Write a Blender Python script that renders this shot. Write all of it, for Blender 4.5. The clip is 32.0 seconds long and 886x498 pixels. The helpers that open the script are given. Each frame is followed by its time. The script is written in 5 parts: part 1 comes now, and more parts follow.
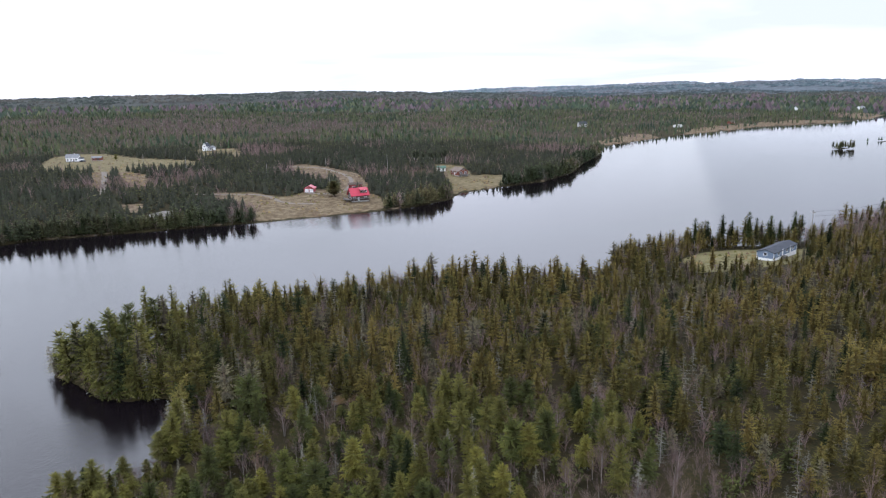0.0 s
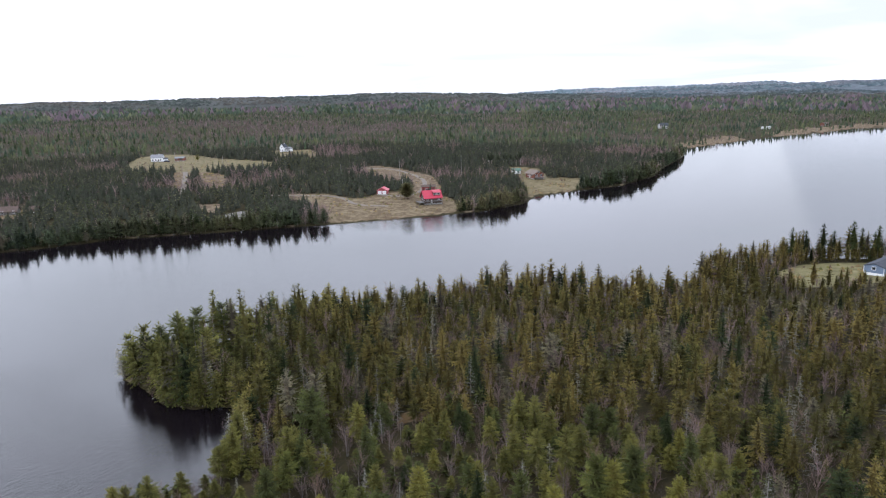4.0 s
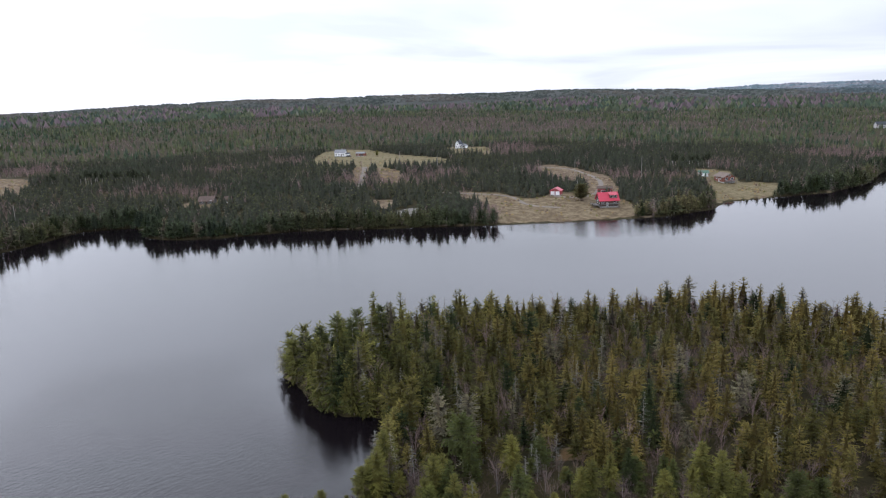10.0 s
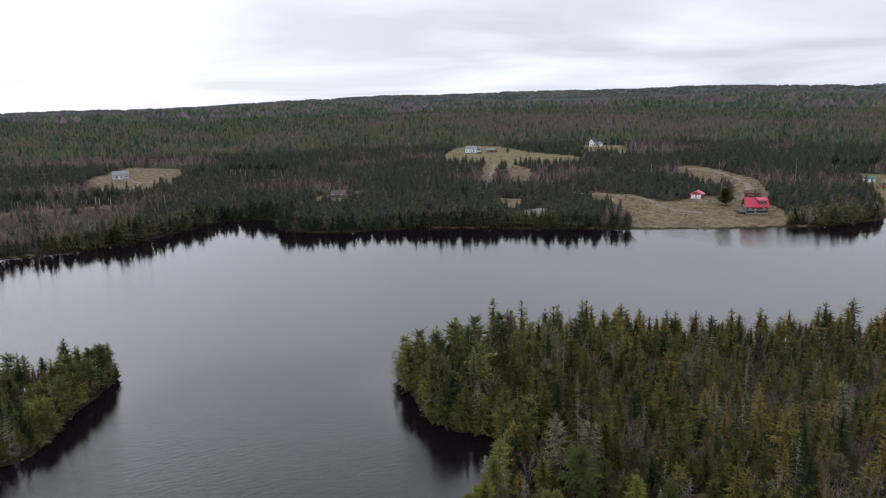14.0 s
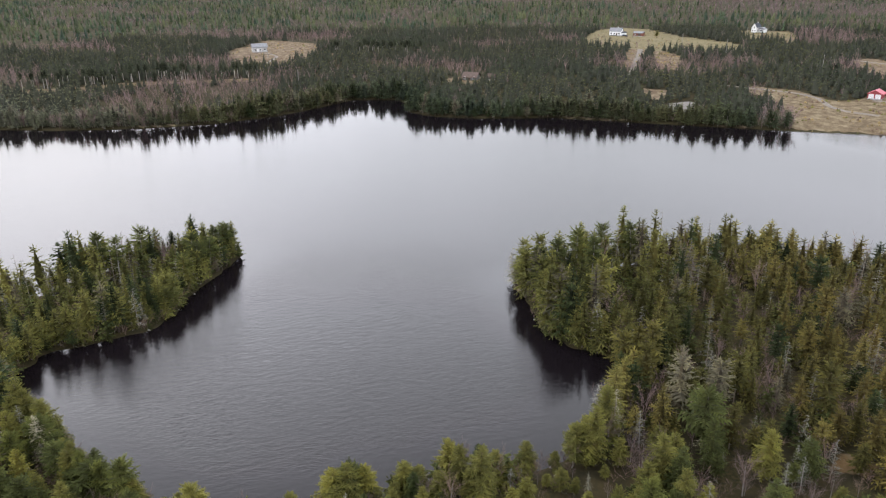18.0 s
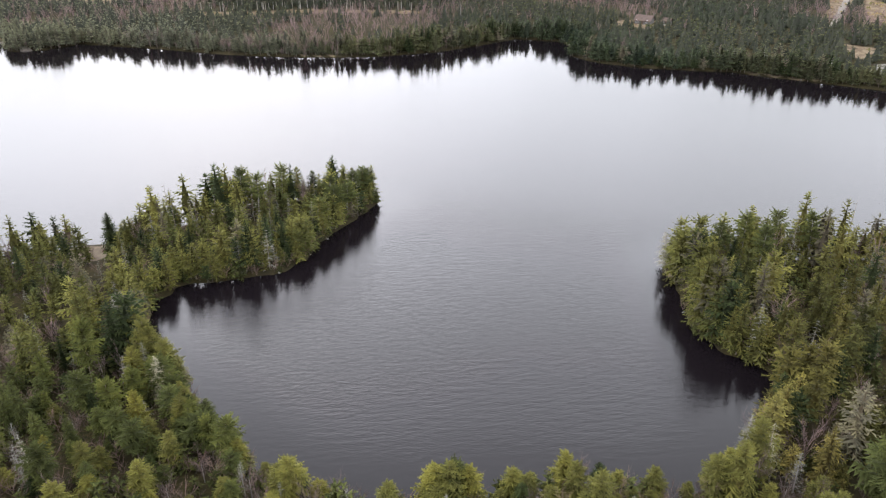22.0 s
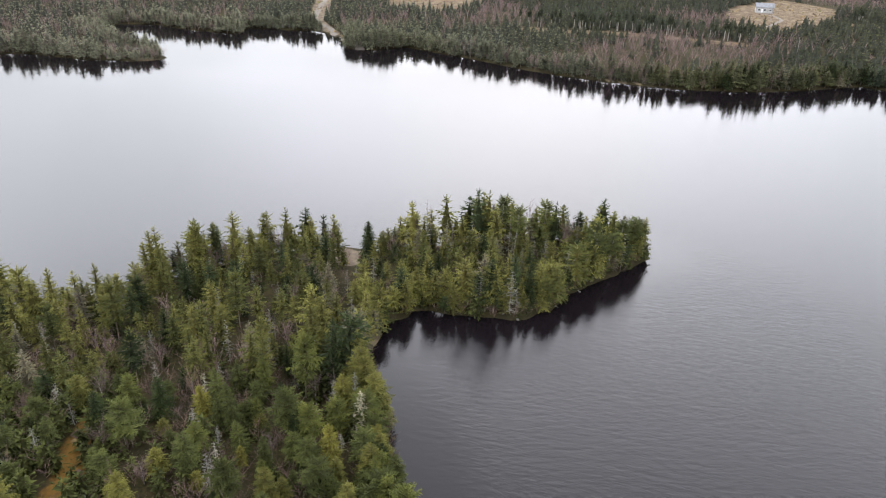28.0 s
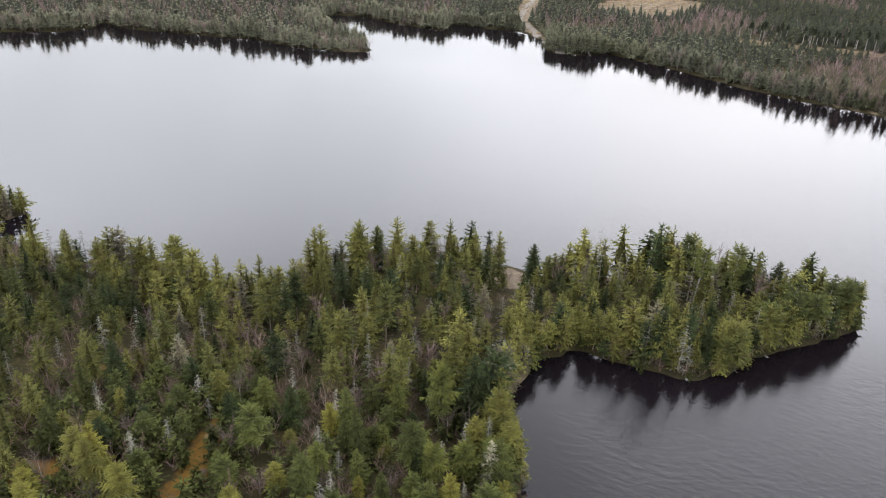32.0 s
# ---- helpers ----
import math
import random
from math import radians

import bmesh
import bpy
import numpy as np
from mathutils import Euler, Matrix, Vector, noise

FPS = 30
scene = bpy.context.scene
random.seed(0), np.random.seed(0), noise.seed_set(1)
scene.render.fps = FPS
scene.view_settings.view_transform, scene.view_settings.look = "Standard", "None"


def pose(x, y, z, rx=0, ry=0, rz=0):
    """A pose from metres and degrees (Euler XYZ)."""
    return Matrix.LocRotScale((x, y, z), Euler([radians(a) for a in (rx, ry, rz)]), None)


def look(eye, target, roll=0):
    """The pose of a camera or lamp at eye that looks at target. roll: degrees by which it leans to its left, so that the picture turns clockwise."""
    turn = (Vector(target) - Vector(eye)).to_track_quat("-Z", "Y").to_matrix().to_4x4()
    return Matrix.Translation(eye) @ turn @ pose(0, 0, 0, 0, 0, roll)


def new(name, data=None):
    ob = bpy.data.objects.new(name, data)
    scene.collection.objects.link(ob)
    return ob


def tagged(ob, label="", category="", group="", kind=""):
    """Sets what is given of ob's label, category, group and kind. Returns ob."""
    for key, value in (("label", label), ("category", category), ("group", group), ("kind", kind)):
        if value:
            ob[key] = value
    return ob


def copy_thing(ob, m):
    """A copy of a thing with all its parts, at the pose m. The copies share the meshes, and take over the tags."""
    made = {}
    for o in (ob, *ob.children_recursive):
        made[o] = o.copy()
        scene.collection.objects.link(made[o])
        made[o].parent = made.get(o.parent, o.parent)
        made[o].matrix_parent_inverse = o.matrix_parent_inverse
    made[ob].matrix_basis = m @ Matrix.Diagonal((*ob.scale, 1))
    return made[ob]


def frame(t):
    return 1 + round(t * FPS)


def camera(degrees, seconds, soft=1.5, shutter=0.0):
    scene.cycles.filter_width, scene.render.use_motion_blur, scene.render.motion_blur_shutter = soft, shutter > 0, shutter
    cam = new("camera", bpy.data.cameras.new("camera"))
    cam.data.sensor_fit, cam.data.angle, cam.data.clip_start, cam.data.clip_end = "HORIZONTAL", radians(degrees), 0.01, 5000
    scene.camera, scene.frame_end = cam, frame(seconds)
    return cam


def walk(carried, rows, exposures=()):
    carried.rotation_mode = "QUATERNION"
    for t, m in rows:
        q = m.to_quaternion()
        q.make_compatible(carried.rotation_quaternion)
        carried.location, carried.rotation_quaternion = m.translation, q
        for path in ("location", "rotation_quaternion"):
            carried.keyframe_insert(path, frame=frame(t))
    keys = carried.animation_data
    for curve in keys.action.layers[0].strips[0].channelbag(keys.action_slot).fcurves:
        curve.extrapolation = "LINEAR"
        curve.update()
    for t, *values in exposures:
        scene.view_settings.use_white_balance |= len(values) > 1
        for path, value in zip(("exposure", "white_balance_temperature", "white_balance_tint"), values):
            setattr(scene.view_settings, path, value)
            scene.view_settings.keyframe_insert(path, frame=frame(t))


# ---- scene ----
cam = camera(63.91, 32.0, soft=1.2)
# seconds, eye (x, y, z), turn to the left of +y, pitch, roll
PATH = [
    (0, 0.00, -0.01, 56.95, 0.16, -12.38, -1.37),
    (1, -0.08, 2.48, 56.73, 1.33, -12.32, -1.52),
    (2, -0.26, 4.69, 56.66, 2.70, -12.27, -1.55),
    (3, -0.50, 6.75, 56.62, 4.45, -12.18, -1.56),
    (3.5, -0.62, 7.75, 56.60, 5.29, -12.14, -1.57),
    (5.5, -0.95, 11.57, 56.52, 8.56, -12.08, -1.62),
    (6, -1.06, 12.61, 56.51, 9.43, -12.07, -1.63),
    (7, -1.28, 14.74, 56.49, 11.70, -12.07, -1.66),
    (8, -1.54, 16.79, 56.51, 13.93, -12.04, -1.71),
    (9, -1.87, 18.80, 56.54, 16.38, -12.01, -1.75),
    (9.5, -2.06, 19.84, 56.55, 18.24, -11.96, -1.76),
    (10, -2.26, 20.91, 56.56, 20.19, -11.96, -1.78),
    (10.5, -2.47, 22.00, 56.57, 22.07, -11.93, -1.79),
    (11, -2.71, 23.10, 56.57, 23.86, -11.91, -1.80),
    (11.5, -2.99, 24.19, 56.59, 25.32, -11.90, -1.79),
    (12, -3.31, 25.26, 56.60, 26.41, -11.92, -1.77),
    (13, -4.04, 27.30, 56.64, 28.48, -11.95, -1.69),
    (13.5, -4.42, 28.32, 56.66, 29.56, -11.94, -1.64),
    (15.5, -6.03, 32.64, 56.68, 34.79, -11.90, -1.60),
    (16, -6.59, 33.73, 56.69, 36.13, -11.89, -1.50),
    (16.5, -7.20, 34.82, 56.72, 37.52, -12.63, -1.37),
    (17, -7.89, 35.90, 56.76, 38.90, -14.69, -1.19),
    (17.5, -8.62, 36.98, 56.84, 40.29, -17.76, -0.98),
    (18, -9.37, 38.05, 56.94, 41.66, -21.10, -0.76),
    (18.5, -10.15, 39.11, 57.07, 43.04, -24.25, -0.56),
    (19, -10.94, 40.15, 57.19, 44.34, -25.68, -0.38),
    (19.5, -11.76, 41.18, 57.31, 45.65, -25.78, -0.22),
    (20, -12.60, 42.20, 57.41, 47.17, -25.81, -0.10),
    (21, -14.35, 44.24, 57.56, 50.62, -25.89, 0.08),
    (22, -16.15, 46.22, 57.67, 54.43, -26.00, 0.22),
    (23, -17.96, 48.05, 57.76, 58.45, -26.00, 0.41),
    (24, -19.69, 49.67, 57.82, 62.43, -26.04, 0.62),
    (25, -21.36, 51.15, 57.87, 66.36, -26.09, 0.84),
    (25.5, -22.24, 51.88, 57.88, 68.40, -26.08, 0.95),
    (27.5, -26.26, 54.70, 57.97, 76.77, -25.04, 1.44),
    (28, -27.26, 55.25, 58.04, 78.75, -25.13, 1.53),
    (29, -29.27, 56.21, 58.20, 82.80, -25.28, 1.69),
    (30, -31.42, 57.06, 58.34, 86.83, -25.41, 1.84),
    (31, -33.80, 57.77, 58.40, 90.78, -25.55, 2.03),
    (32, -36.11, 58.29, 58.43, 94.65, -25.70, 2.19),
]


def eye_pose(x, y, z, yaw, pitch, roll):
    return pose(x, y, z, 90 + pitch, 0, yaw) @ pose(0, 0, 0, 0, 0, roll)


walk(cam, [(row[0], eye_pose(*row[1:])) for row in PATH],
     exposures=[(0, 0.53, 5860, 10), (6, 0.55, 5890, 10), (9, 0.43, 5930, 10), (12, 0.11, 6060, 9), (13, 0.04, 6120, 9), (16.5, -0.08, 6200, 9), (17.4, 0.24, 6320, 9), (18, 0.8, 6380, 9), (19, 1.19, 6400, 9), (24, 1.13, 6380, 9), (32, 1.07, 6400, 8)])
# ---- sky, sun ----
SUN_TURN, SUN_RISE = 72.0, 20.0  # degrees to the left of +y, and above the horizon
world = bpy.data.worlds.new("sky")
scene.world = world
world.use_nodes = True
wn, wl = world.node_tree.nodes, world.node_tree.links
wn.clear()


def wnode(kind, **values):
    n = wn.new(kind)
    for k, v in values.items():
        n.inputs[k].default_value = v
    return n


sky = wn.new("ShaderNodeTexSky")
sky.sky_type, sky.sun_disc = "NISHITA", False
sky.sun_elevation, sky.sun_rotation, sky.altitude = radians(SUN_RISE), radians(-SUN_TURN), 60
where = wn.new("ShaderNodeTexCoord")
split = wn.new("ShaderNodeSeparateXYZ")
wl.new(where.outputs["Generated"], split.inputs[0])
lift = wn.new("ShaderNodeMath")
lift.operation = "MAXIMUM"
wl.new(split.outputs["Z"], lift.inputs[0])
lift.inputs[1].default_value = 0.0
lift2 = wn.new("ShaderNodeMath")
lift2.operation = "ADD"
wl.new(lift.outputs[0], lift2.inputs[0])
lift2.inputs[1].default_value = 0.09
flat = []
for axis in "XY":
    div = wn.new("ShaderNodeMath")
    div.operation = "DIVIDE"
    wl.new(split.outputs[axis], div.inputs[0])
    wl.new(lift2.outputs[0], div.inputs[1])
    flat.append(div)
join = wn.new("ShaderNodeCombineXYZ")
wl.new(flat[0].outputs[0], join.inputs[0])
wl.new(flat[1].outputs[0], join.inputs[1])
clouds = wnode("ShaderNodeTexNoise", Scale=0.33, Detail=5.0, Roughness=0.48, Distortion=0.5)
wl.new(join.outputs[0], clouds.inputs["Vector"])
ramp = wn.new("ShaderNodeValToRGB")
ramp.color_ramp.elements[0].position, ramp.color_ramp.elements[0].color = 0.40, (0.745, 0.755, 0.81, 1)
ramp.color_ramp.elements[1].position, ramp.color_ramp.elements[1].color = 0.64, (1.09, 1.085, 1.19, 1)
wl.new(clouds.outputs["Fac"], ramp.inputs["Fac"])
veil = wn.new("ShaderNodeMix")
veil.data_type = "RGBA"
veil.inputs["Factor"].default_value = 0.93
dim = wn.new("ShaderNodeMix")
dim.data_type, dim.blend_type = "RGBA", "MULTIPLY"
dim.inputs["Factor"].default_value = 1.0
wl.new(sky.outputs[0], dim.inputs[6])
dim.inputs[7].default_value = (0.09, 0.09, 0.09, 1)
wl.new(dim.outputs[2], veil.inputs[6])
wl.new(ramp.outputs[0], veil.inputs[7])
# an overcast sky is brighter half-way up and round the hidden sun
zenith = wn.new("ShaderNodeMapRange")
zenith.interpolation_type = "SMOOTHSTEP"
wl.new(lift.outputs[0], zenith.inputs["Value"])
for key, value in (("From Min", 0.14), ("From Max", 0.46), ("To Min", 0.92), ("To Max", 2.28)):
    zenith.inputs[key].default_value = value
toward = wn.new("ShaderNodeVectorMath")
toward.operation = "DOT_PRODUCT"
wl.new(where.outputs["Generated"], toward.inputs[0])
toward.inputs[1].default_value = (-math.sin(radians(SUN_TURN)) * math.cos(radians(SUN_RISE)), math.cos(radians(SUN_TURN)) * math.cos(radians(SUN_RISE)), math.sin(radians(SUN_RISE)))
glow = wn.new("ShaderNodeMath")
glow.operation, glow.use_clamp = "MAXIMUM", True
wl.new(toward.outputs["Value"], glow.inputs[0])
glow.inputs[1].default_value = 0.0
glow2 = wn.new("ShaderNodeMath")
glow2.operation = "POWER"
wl.new(glow.outputs[0], glow2.inputs[0])
glow2.inputs[1].default_value = 2.5
glow3 = wn.new("ShaderNodeMath")
glow3.operation = "MULTIPLY_ADD"
crown = wn.new("ShaderNodeMapRange")
crown.interpolation_type = "SMOOTHSTEP"
wl.new(lift.outputs[0], crown.inputs["Value"])
for key, value in (("From Min", 0.37), ("From Max", 0.7), ("To Min", 1.0), ("To Max", 0.52)):
    crown.inputs[key].default_value = value
vault = wn.new("ShaderNodeMath")
vault.operation = "MULTIPLY"
wl.new(zenith.outputs[0], vault.inputs[0])
wl.new(crown.outputs[0], vault.inputs[1])
wl.new(glow2.outputs[0], glow3.inputs[0])
glow3.inputs[1].default_value = 0.27
wl.new(vault.outputs[0], glow3.inputs[2])
back = wn.new("ShaderNodeBackground")
wl.new(glow3.outputs[0], back.inputs["Strength"])
wl.new(veil.outputs[2], back.inputs["Color"])
wl.new(back.outputs[0], wn.new("ShaderNodeOutputWorld").inputs["Surface"])

sun = new("sun", bpy.data.lights.new("sun", "SUN"))
sun.data.energy, sun.data.angle, sun.data.color = 0.5, radians(180), (1.0, 0.96, 0.9)
sun.matrix_world = look((0, 0, 300), (300 * math.sin(radians(SUN_TURN)) / math.tan(radians(SUN_RISE)), -300 * math.cos(radians(SUN_TURN)) / math.tan(radians(SUN_RISE)), 0))


# ---- materials ----
def shader(name, colour=(0.5, 0.5, 0.5), rough=0.8, metal=0.0, specular=0.3):
    m = bpy.data.materials.new(name)
    m.use_nodes = True
    b = m.node_tree.nodes["Principled BSDF"]
    b.inputs["Base Color"].default_value = (*colour, 1)
    b.inputs["Roughness"].default_value = rough
    b.inputs["Metallic"].default_value = metal
    b.inputs["Specular IOR Level"].default_value = specular
    return m, m.node_tree, b


def node(tree, kind, **values):
    n = tree.nodes.new(kind)
    for k, v in values.items():
        n.inputs[k].default_value = v
    return n


def position(tree):
    return node(tree, "ShaderNodeNewGeometry").outputs["Position"]


def noise_at(tree, scale, detail=4.0, rough=0.6, vector=None, stretch=None, turn=0.0):
    n = node(tree, "ShaderNodeTexNoise", Scale=scale, Detail=detail, Roughness=rough)
    vector = vector or position(tree)
    if stretch:
        s = node(tree, "ShaderNodeMapping")
        s.vector_type = "TEXTURE"
        s.inputs["Scale"].default_value = tuple(1 / q for q in stretch)
        s.inputs["Rotation"].default_value = (0, 0, radians(turn))
        tree.links.new(vector, s.inputs["Vector"])
        vector = s.outputs[0]
    tree.links.new(vector, n.inputs["Vector"])
    return n.outputs["Fac"]


def ramp_of(tree, fac, stops):
    r = node(tree, "ShaderNodeValToRGB")
    els = r.color_ramp.elements
    while len(els) < len(stops):
        els.new(0.5)
    for e, (p, c) in zip(els, stops):
        e.position, e.color = p, (*c, 1) if len(c) == 3 else c
    tree.links.new(fac, r.inputs["Fac"])
    return r.outputs["Color"]


def mixed(tree, fac, a, b, blend="MIX"):
    m = node(tree, "ShaderNodeMix")
    m.data_type, m.blend_type = "RGBA", blend
    for value, socket in ((fac, m.inputs["Factor"]), (a, m.inputs[6]), (b, m.inputs[7])):
        if isinstance(value, (int, float)):
            socket.default_value = value
        elif isinstance(value, tuple):
            socket.default_value = (*value, 1)
        else:
            tree.links.new(value, socket)
    return m.outputs[2]


def ranged(tree, fac, a, b, lo=0.0, hi=1.0):
    m = node(tree, "ShaderNodeMapRange")
    m.interpolation_type = "SMOOTHSTEP"
    for k, v in (("From Min", a), ("From Max", b), ("To Min", lo), ("To Max", hi)):
        m.inputs[k].default_value = v
    tree.links.new(fac, m.inputs["Value"])
    return m.outputs[0]


def bumped(tree, bsdf, fac, strength, distance):
    b = node(tree, "ShaderNodeBump", Strength=strength, Distance=distance)
    tree.links.new(fac, b.inputs["Height"])
    tree.links.new(b.outputs[0], bsdf.inputs["Normal"])


def weathered(name, colour, rough=0.8, spread=0.25, size=1.2, metal=0.0, bump=0.0, streak=None):
    """A painted or bare surface with stains at two sizes."""
    m, t, b = shader(name, colour, rough, metal)
    dark, light = tuple(c * (1 - spread) for c in colour), tuple(min(1, c * (1 + spread)) for c in colour)
    big = ramp_of(t, noise_at(t, size, 5.0), [(0.3, dark), (0.7, light)])
    fine = ramp_of(t, noise_at(t, size * 14, 3.0, stretch=streak), [(0.3, (0.78, 0.78, 0.78)), (0.7, (1.1, 1.1, 1.1))])
    t.links.new(mixed(t, 1.0, big, fine, "MULTIPLY"), b.inputs["Base Color"])
    if bump:
        bumped(t, b, noise_at(t, size * 10, 4.0, stretch=streak), bump, 0.05)
    return m


# water: dark peaty lake with small wind ripples
m_water, t, b = shader("lake_water", (0.0065, 0.005, 0.006), 0.04, 0.0, 0.5)
b.inputs["IOR"].default_value = 1.333
openness = node(t, "ShaderNodeAttribute")
openness.attribute_name = "open_water"
waves = node(t, "ShaderNodeMath")
waves.operation = "ADD"
level = node(t, "ShaderNodeMath")
level.operation = "SUBTRACT"
level.inputs[1].default_value = 1.0
t.links.new(waves.outputs[0], level.inputs[0])
chop = node(t, "ShaderNodeMath")
chop.operation = "MULTIPLY"
chop.inputs[1].default_value = 1.0
t.links.new(noise_at(t, 3.4, 2.0, 0.6, stretch=(0.5, 1.4, 1.0), turn=42), chop.inputs[0])
t.links.new(chop.outputs[0], waves.inputs[0])
t.links.new(noise_at(t, 1.1, 1.0, 0.5, stretch=(0.6, 1.2, 1.0), turn=60), waves.inputs[1])
gusts = ranged(t, noise_at(t, 0.012, 2.0, 0.5), 0.35, 0.65, 0.75, 1.0)
wind = node(t, "ShaderNodeMath")
wind.operation = "MULTIPLY"
t.links.new(openness.outputs["Fac"], wind.inputs[0])
t.links.new(gusts, wind.inputs[1])
ripple = node(t, "ShaderNodeMath")
ripple.operation = "MULTIPLY"
t.links.new(level.outputs[0], ripple.inputs[0])
t.links.new(wind.outputs[0], ripple.inputs[1])
bumped(t, b, ripple.outputs[0], 0.4, 0.15)
b.inputs["Roughness"].default_value = 0.05

# ground: forest floor, grass, earth and gravel by the plan's cover
m_ground, t, b = shader("ground_cover", (0.1, 0.09, 0.05), 0.95, 0.0, 0.1)
cover = node(t, "ShaderNodeAttribute")
cover.attribute_name = "cover"
parts_of = node(t, "ShaderNodeSeparateColor")
t.links.new(cover.outputs["Color"], parts_of.inputs[0])
litter = ramp_of(t, noise_at(t, 0.35, 6.0, 0.65), [(0.25, (0.017, 0.015, 0.009)), (0.5, (0.036, 0.030, 0.015)), (0.72, (0.058, 0.044, 0.019))])
moss = ramp_of(t, noise_at(t, 2.2, 4.0), [(0.4, (0.028, 0.027, 0.012)), (0.65, (0.066, 0.052, 0.021))])
floor_col = mixed(t, ranged(t, noise_at(t, 0.09, 4.0), 0.45, 0.62), litter, moss)
green = ramp_of(t, noise_at(t, 0.22, 6.0, 0.7), [(0.3, (0.10, 0.092, 0.042)), (0.55, (0.17, 0.152, 0.072)), (0.75, (0.24, 0.205, 0.11))])
straw = ramp_of(t, noise_at(t, 0.3, 6.0, 0.7), [(0.3, (0.06, 0.043, 0.026)), (0.45, (0.115, 0.08, 0.05)), (0.58, (0.18, 0.138, 0.086)), (0.75, (0.255, 0.21, 0.14))])
moor = ramp_of(t, noise_at(t, 0.6, 6.0, 0.75), [(0.3, (0.10, 0.052, 0.014)), (0.45, (0.17, 0.095, 0.022)), (0.55, (0.13, 0.07, 0.018)), (0.7, (0.06, 0.05, 0.022))])
stones = ramp_of(t, noise_at(t, 3.5, 5.0, 0.75), [(0.3, (0.13, 0.12, 0.105)), (0.7, (0.27, 0.25, 0.23))])
grass = mixed(t, ranged(t, parts_of.outputs["Green"], 0.15, 0.5), green, straw)
grass = mixed(t, ranged(t, parts_of.outputs["Green"], 0.72, 0.9), grass, moor)
grass = mixed(t, ranged(t, parts_of.outputs["Blue"], 0.15, 0.6), grass, stones)
ragged = node(t, "ShaderNodeMath")
ragged.operation = "MULTIPLY_ADD"
t.links.new(noise_at(t, 0.5, 5.0, 0.7), ragged.inputs[0])
ragged.inputs[1].default_value = 0.7
t.links.new(parts_of.outputs["Red"], ragged.inputs[2])
t.links.new(mixed(t, ranged(t, ragged.outputs[0], 0.7, 0.95), floor_col, grass), b.inputs["Base Color"])
bumped(t, b, noise_at(t, 1.6, 6.0, 0.7), 0.7, 0.3)


def foliage(name, colour=None, spread=0.32, vary=1.0):
    """Needles, twigs: the colour comes from the mesh where none is given; every spray differs a little."""
    m, t, b = shader(name, colour or (0.1, 0.1, 0.05), 0.8, 0.0, 0.06)
    if colour:
        rnd = node(t, "ShaderNodeObjectInfo").outputs["Random"]
        base = ramp_of(t, rnd, [(0.0, tuple(c * (1 - spread) for c in colour)), (0.5, colour), (1.0, (colour[0] * (1 + spread), colour[1] * (1 + spread * 0.8), colour[2]))])
    else:
        base = (1.0, 1.0, 1.0)
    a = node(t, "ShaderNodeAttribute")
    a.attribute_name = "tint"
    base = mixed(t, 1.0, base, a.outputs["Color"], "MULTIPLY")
    isle = node(t, "ShaderNodeNewGeometry").outputs["Random Per Island"]
    sprays = ramp_of(t, isle, [(0.0, (1 - 0.35 * vary, 1 - 0.35 * vary, 1 - 0.32 * vary)), (0.5, (1.0, 1.0, 1.0)), (1.0, (1 + 0.35 * vary, 1 + 0.3 * vary, 1 + 0.15 * vary))])
    t.links.new(mixed(t, 1.0, base, sprays, "MULTIPLY"), b.inputs["Base Color"])
    return m


OLIVE, GREEN, DARK = (0.122, 0.122, 0.036), (0.072, 0.084, 0.029), (0.032, 0.043, 0.018)
GREY, TWIG, TAN = (0.25, 0.245, 0.215), (0.150, 0.112, 0.105), (0.24, 0.19, 0.14)
m_bark = weathered("grey_brown_bark", (0.16, 0.13, 0.105), 0.95, 0.35, 1.5)
m_pale_bark = weathered("weathered_grey_bark", (0.22, 0.20, 0.18), 0.95, 0.3, 1.5)
m_olive = foliage("olive_spruce_needles", OLIVE)
m_green = foliage("green_fir_needles", GREEN)
m_dark = foliage("dark_spruce_needles", DARK)
m_grey = foliage("lichen_grey_twigs", GREY, 0.3)
m_twig = foliage("bare_brown_twigs", TWIG, 0.3)
m_forest = foliage("mixed_forest_foliage")
m_far_forest = foliage("far_forest_foliage", vary=0.55)

m_white = weathered("white_painted_boards", (0.83, 0.83, 0.82), 0.6, 0.06, 0.6)
m_blue = weathered("blue_grey_siding", (0.17, 0.22, 0.30), 0.6, 0.1, 0.6, streak=(1, 1, 8))
m_log = weathered("dark_brown_log_wall", (0.095, 0.065, 0.05), 0.8, 0.3, 0.8, streak=(1, 1, 10))
m_rust = weathered("red_brown_boards", (0.20, 0.075, 0.05), 0.8, 0.25, 0.8, streak=(1, 1, 10))
m_tan_wall = weathered("pale_weathered_boards", (0.42, 0.41, 0.39), 0.8, 0.15, 0.8)
m_red_wall = weathered("barn_red_boards", (0.30, 0.07, 0.07), 0.7, 0.12, 0.8)
m_red_roof = weathered("red_metal_roof", (0.44, 0.045, 0.075), 0.45, 0.12, 0.5, streak=(8, 1, 1))
m_dark_roof = weathered("dark_shingle_roof", (0.055, 0.06, 0.072), 0.9, 0.2, 0.7)
m_grey_roof = weathered("grey_shingle_roof", (0.22, 0.225, 0.235), 0.9, 0.2, 0.7)
m_tan_roof = weathered("tan_shingle_roof", (0.18, 0.14, 0.115), 0.9, 0.2, 0.7)
m_brown_roof = weathered("brown_shingle_roof", (0.105, 0.075, 0.062), 0.9, 0.2, 0.7)
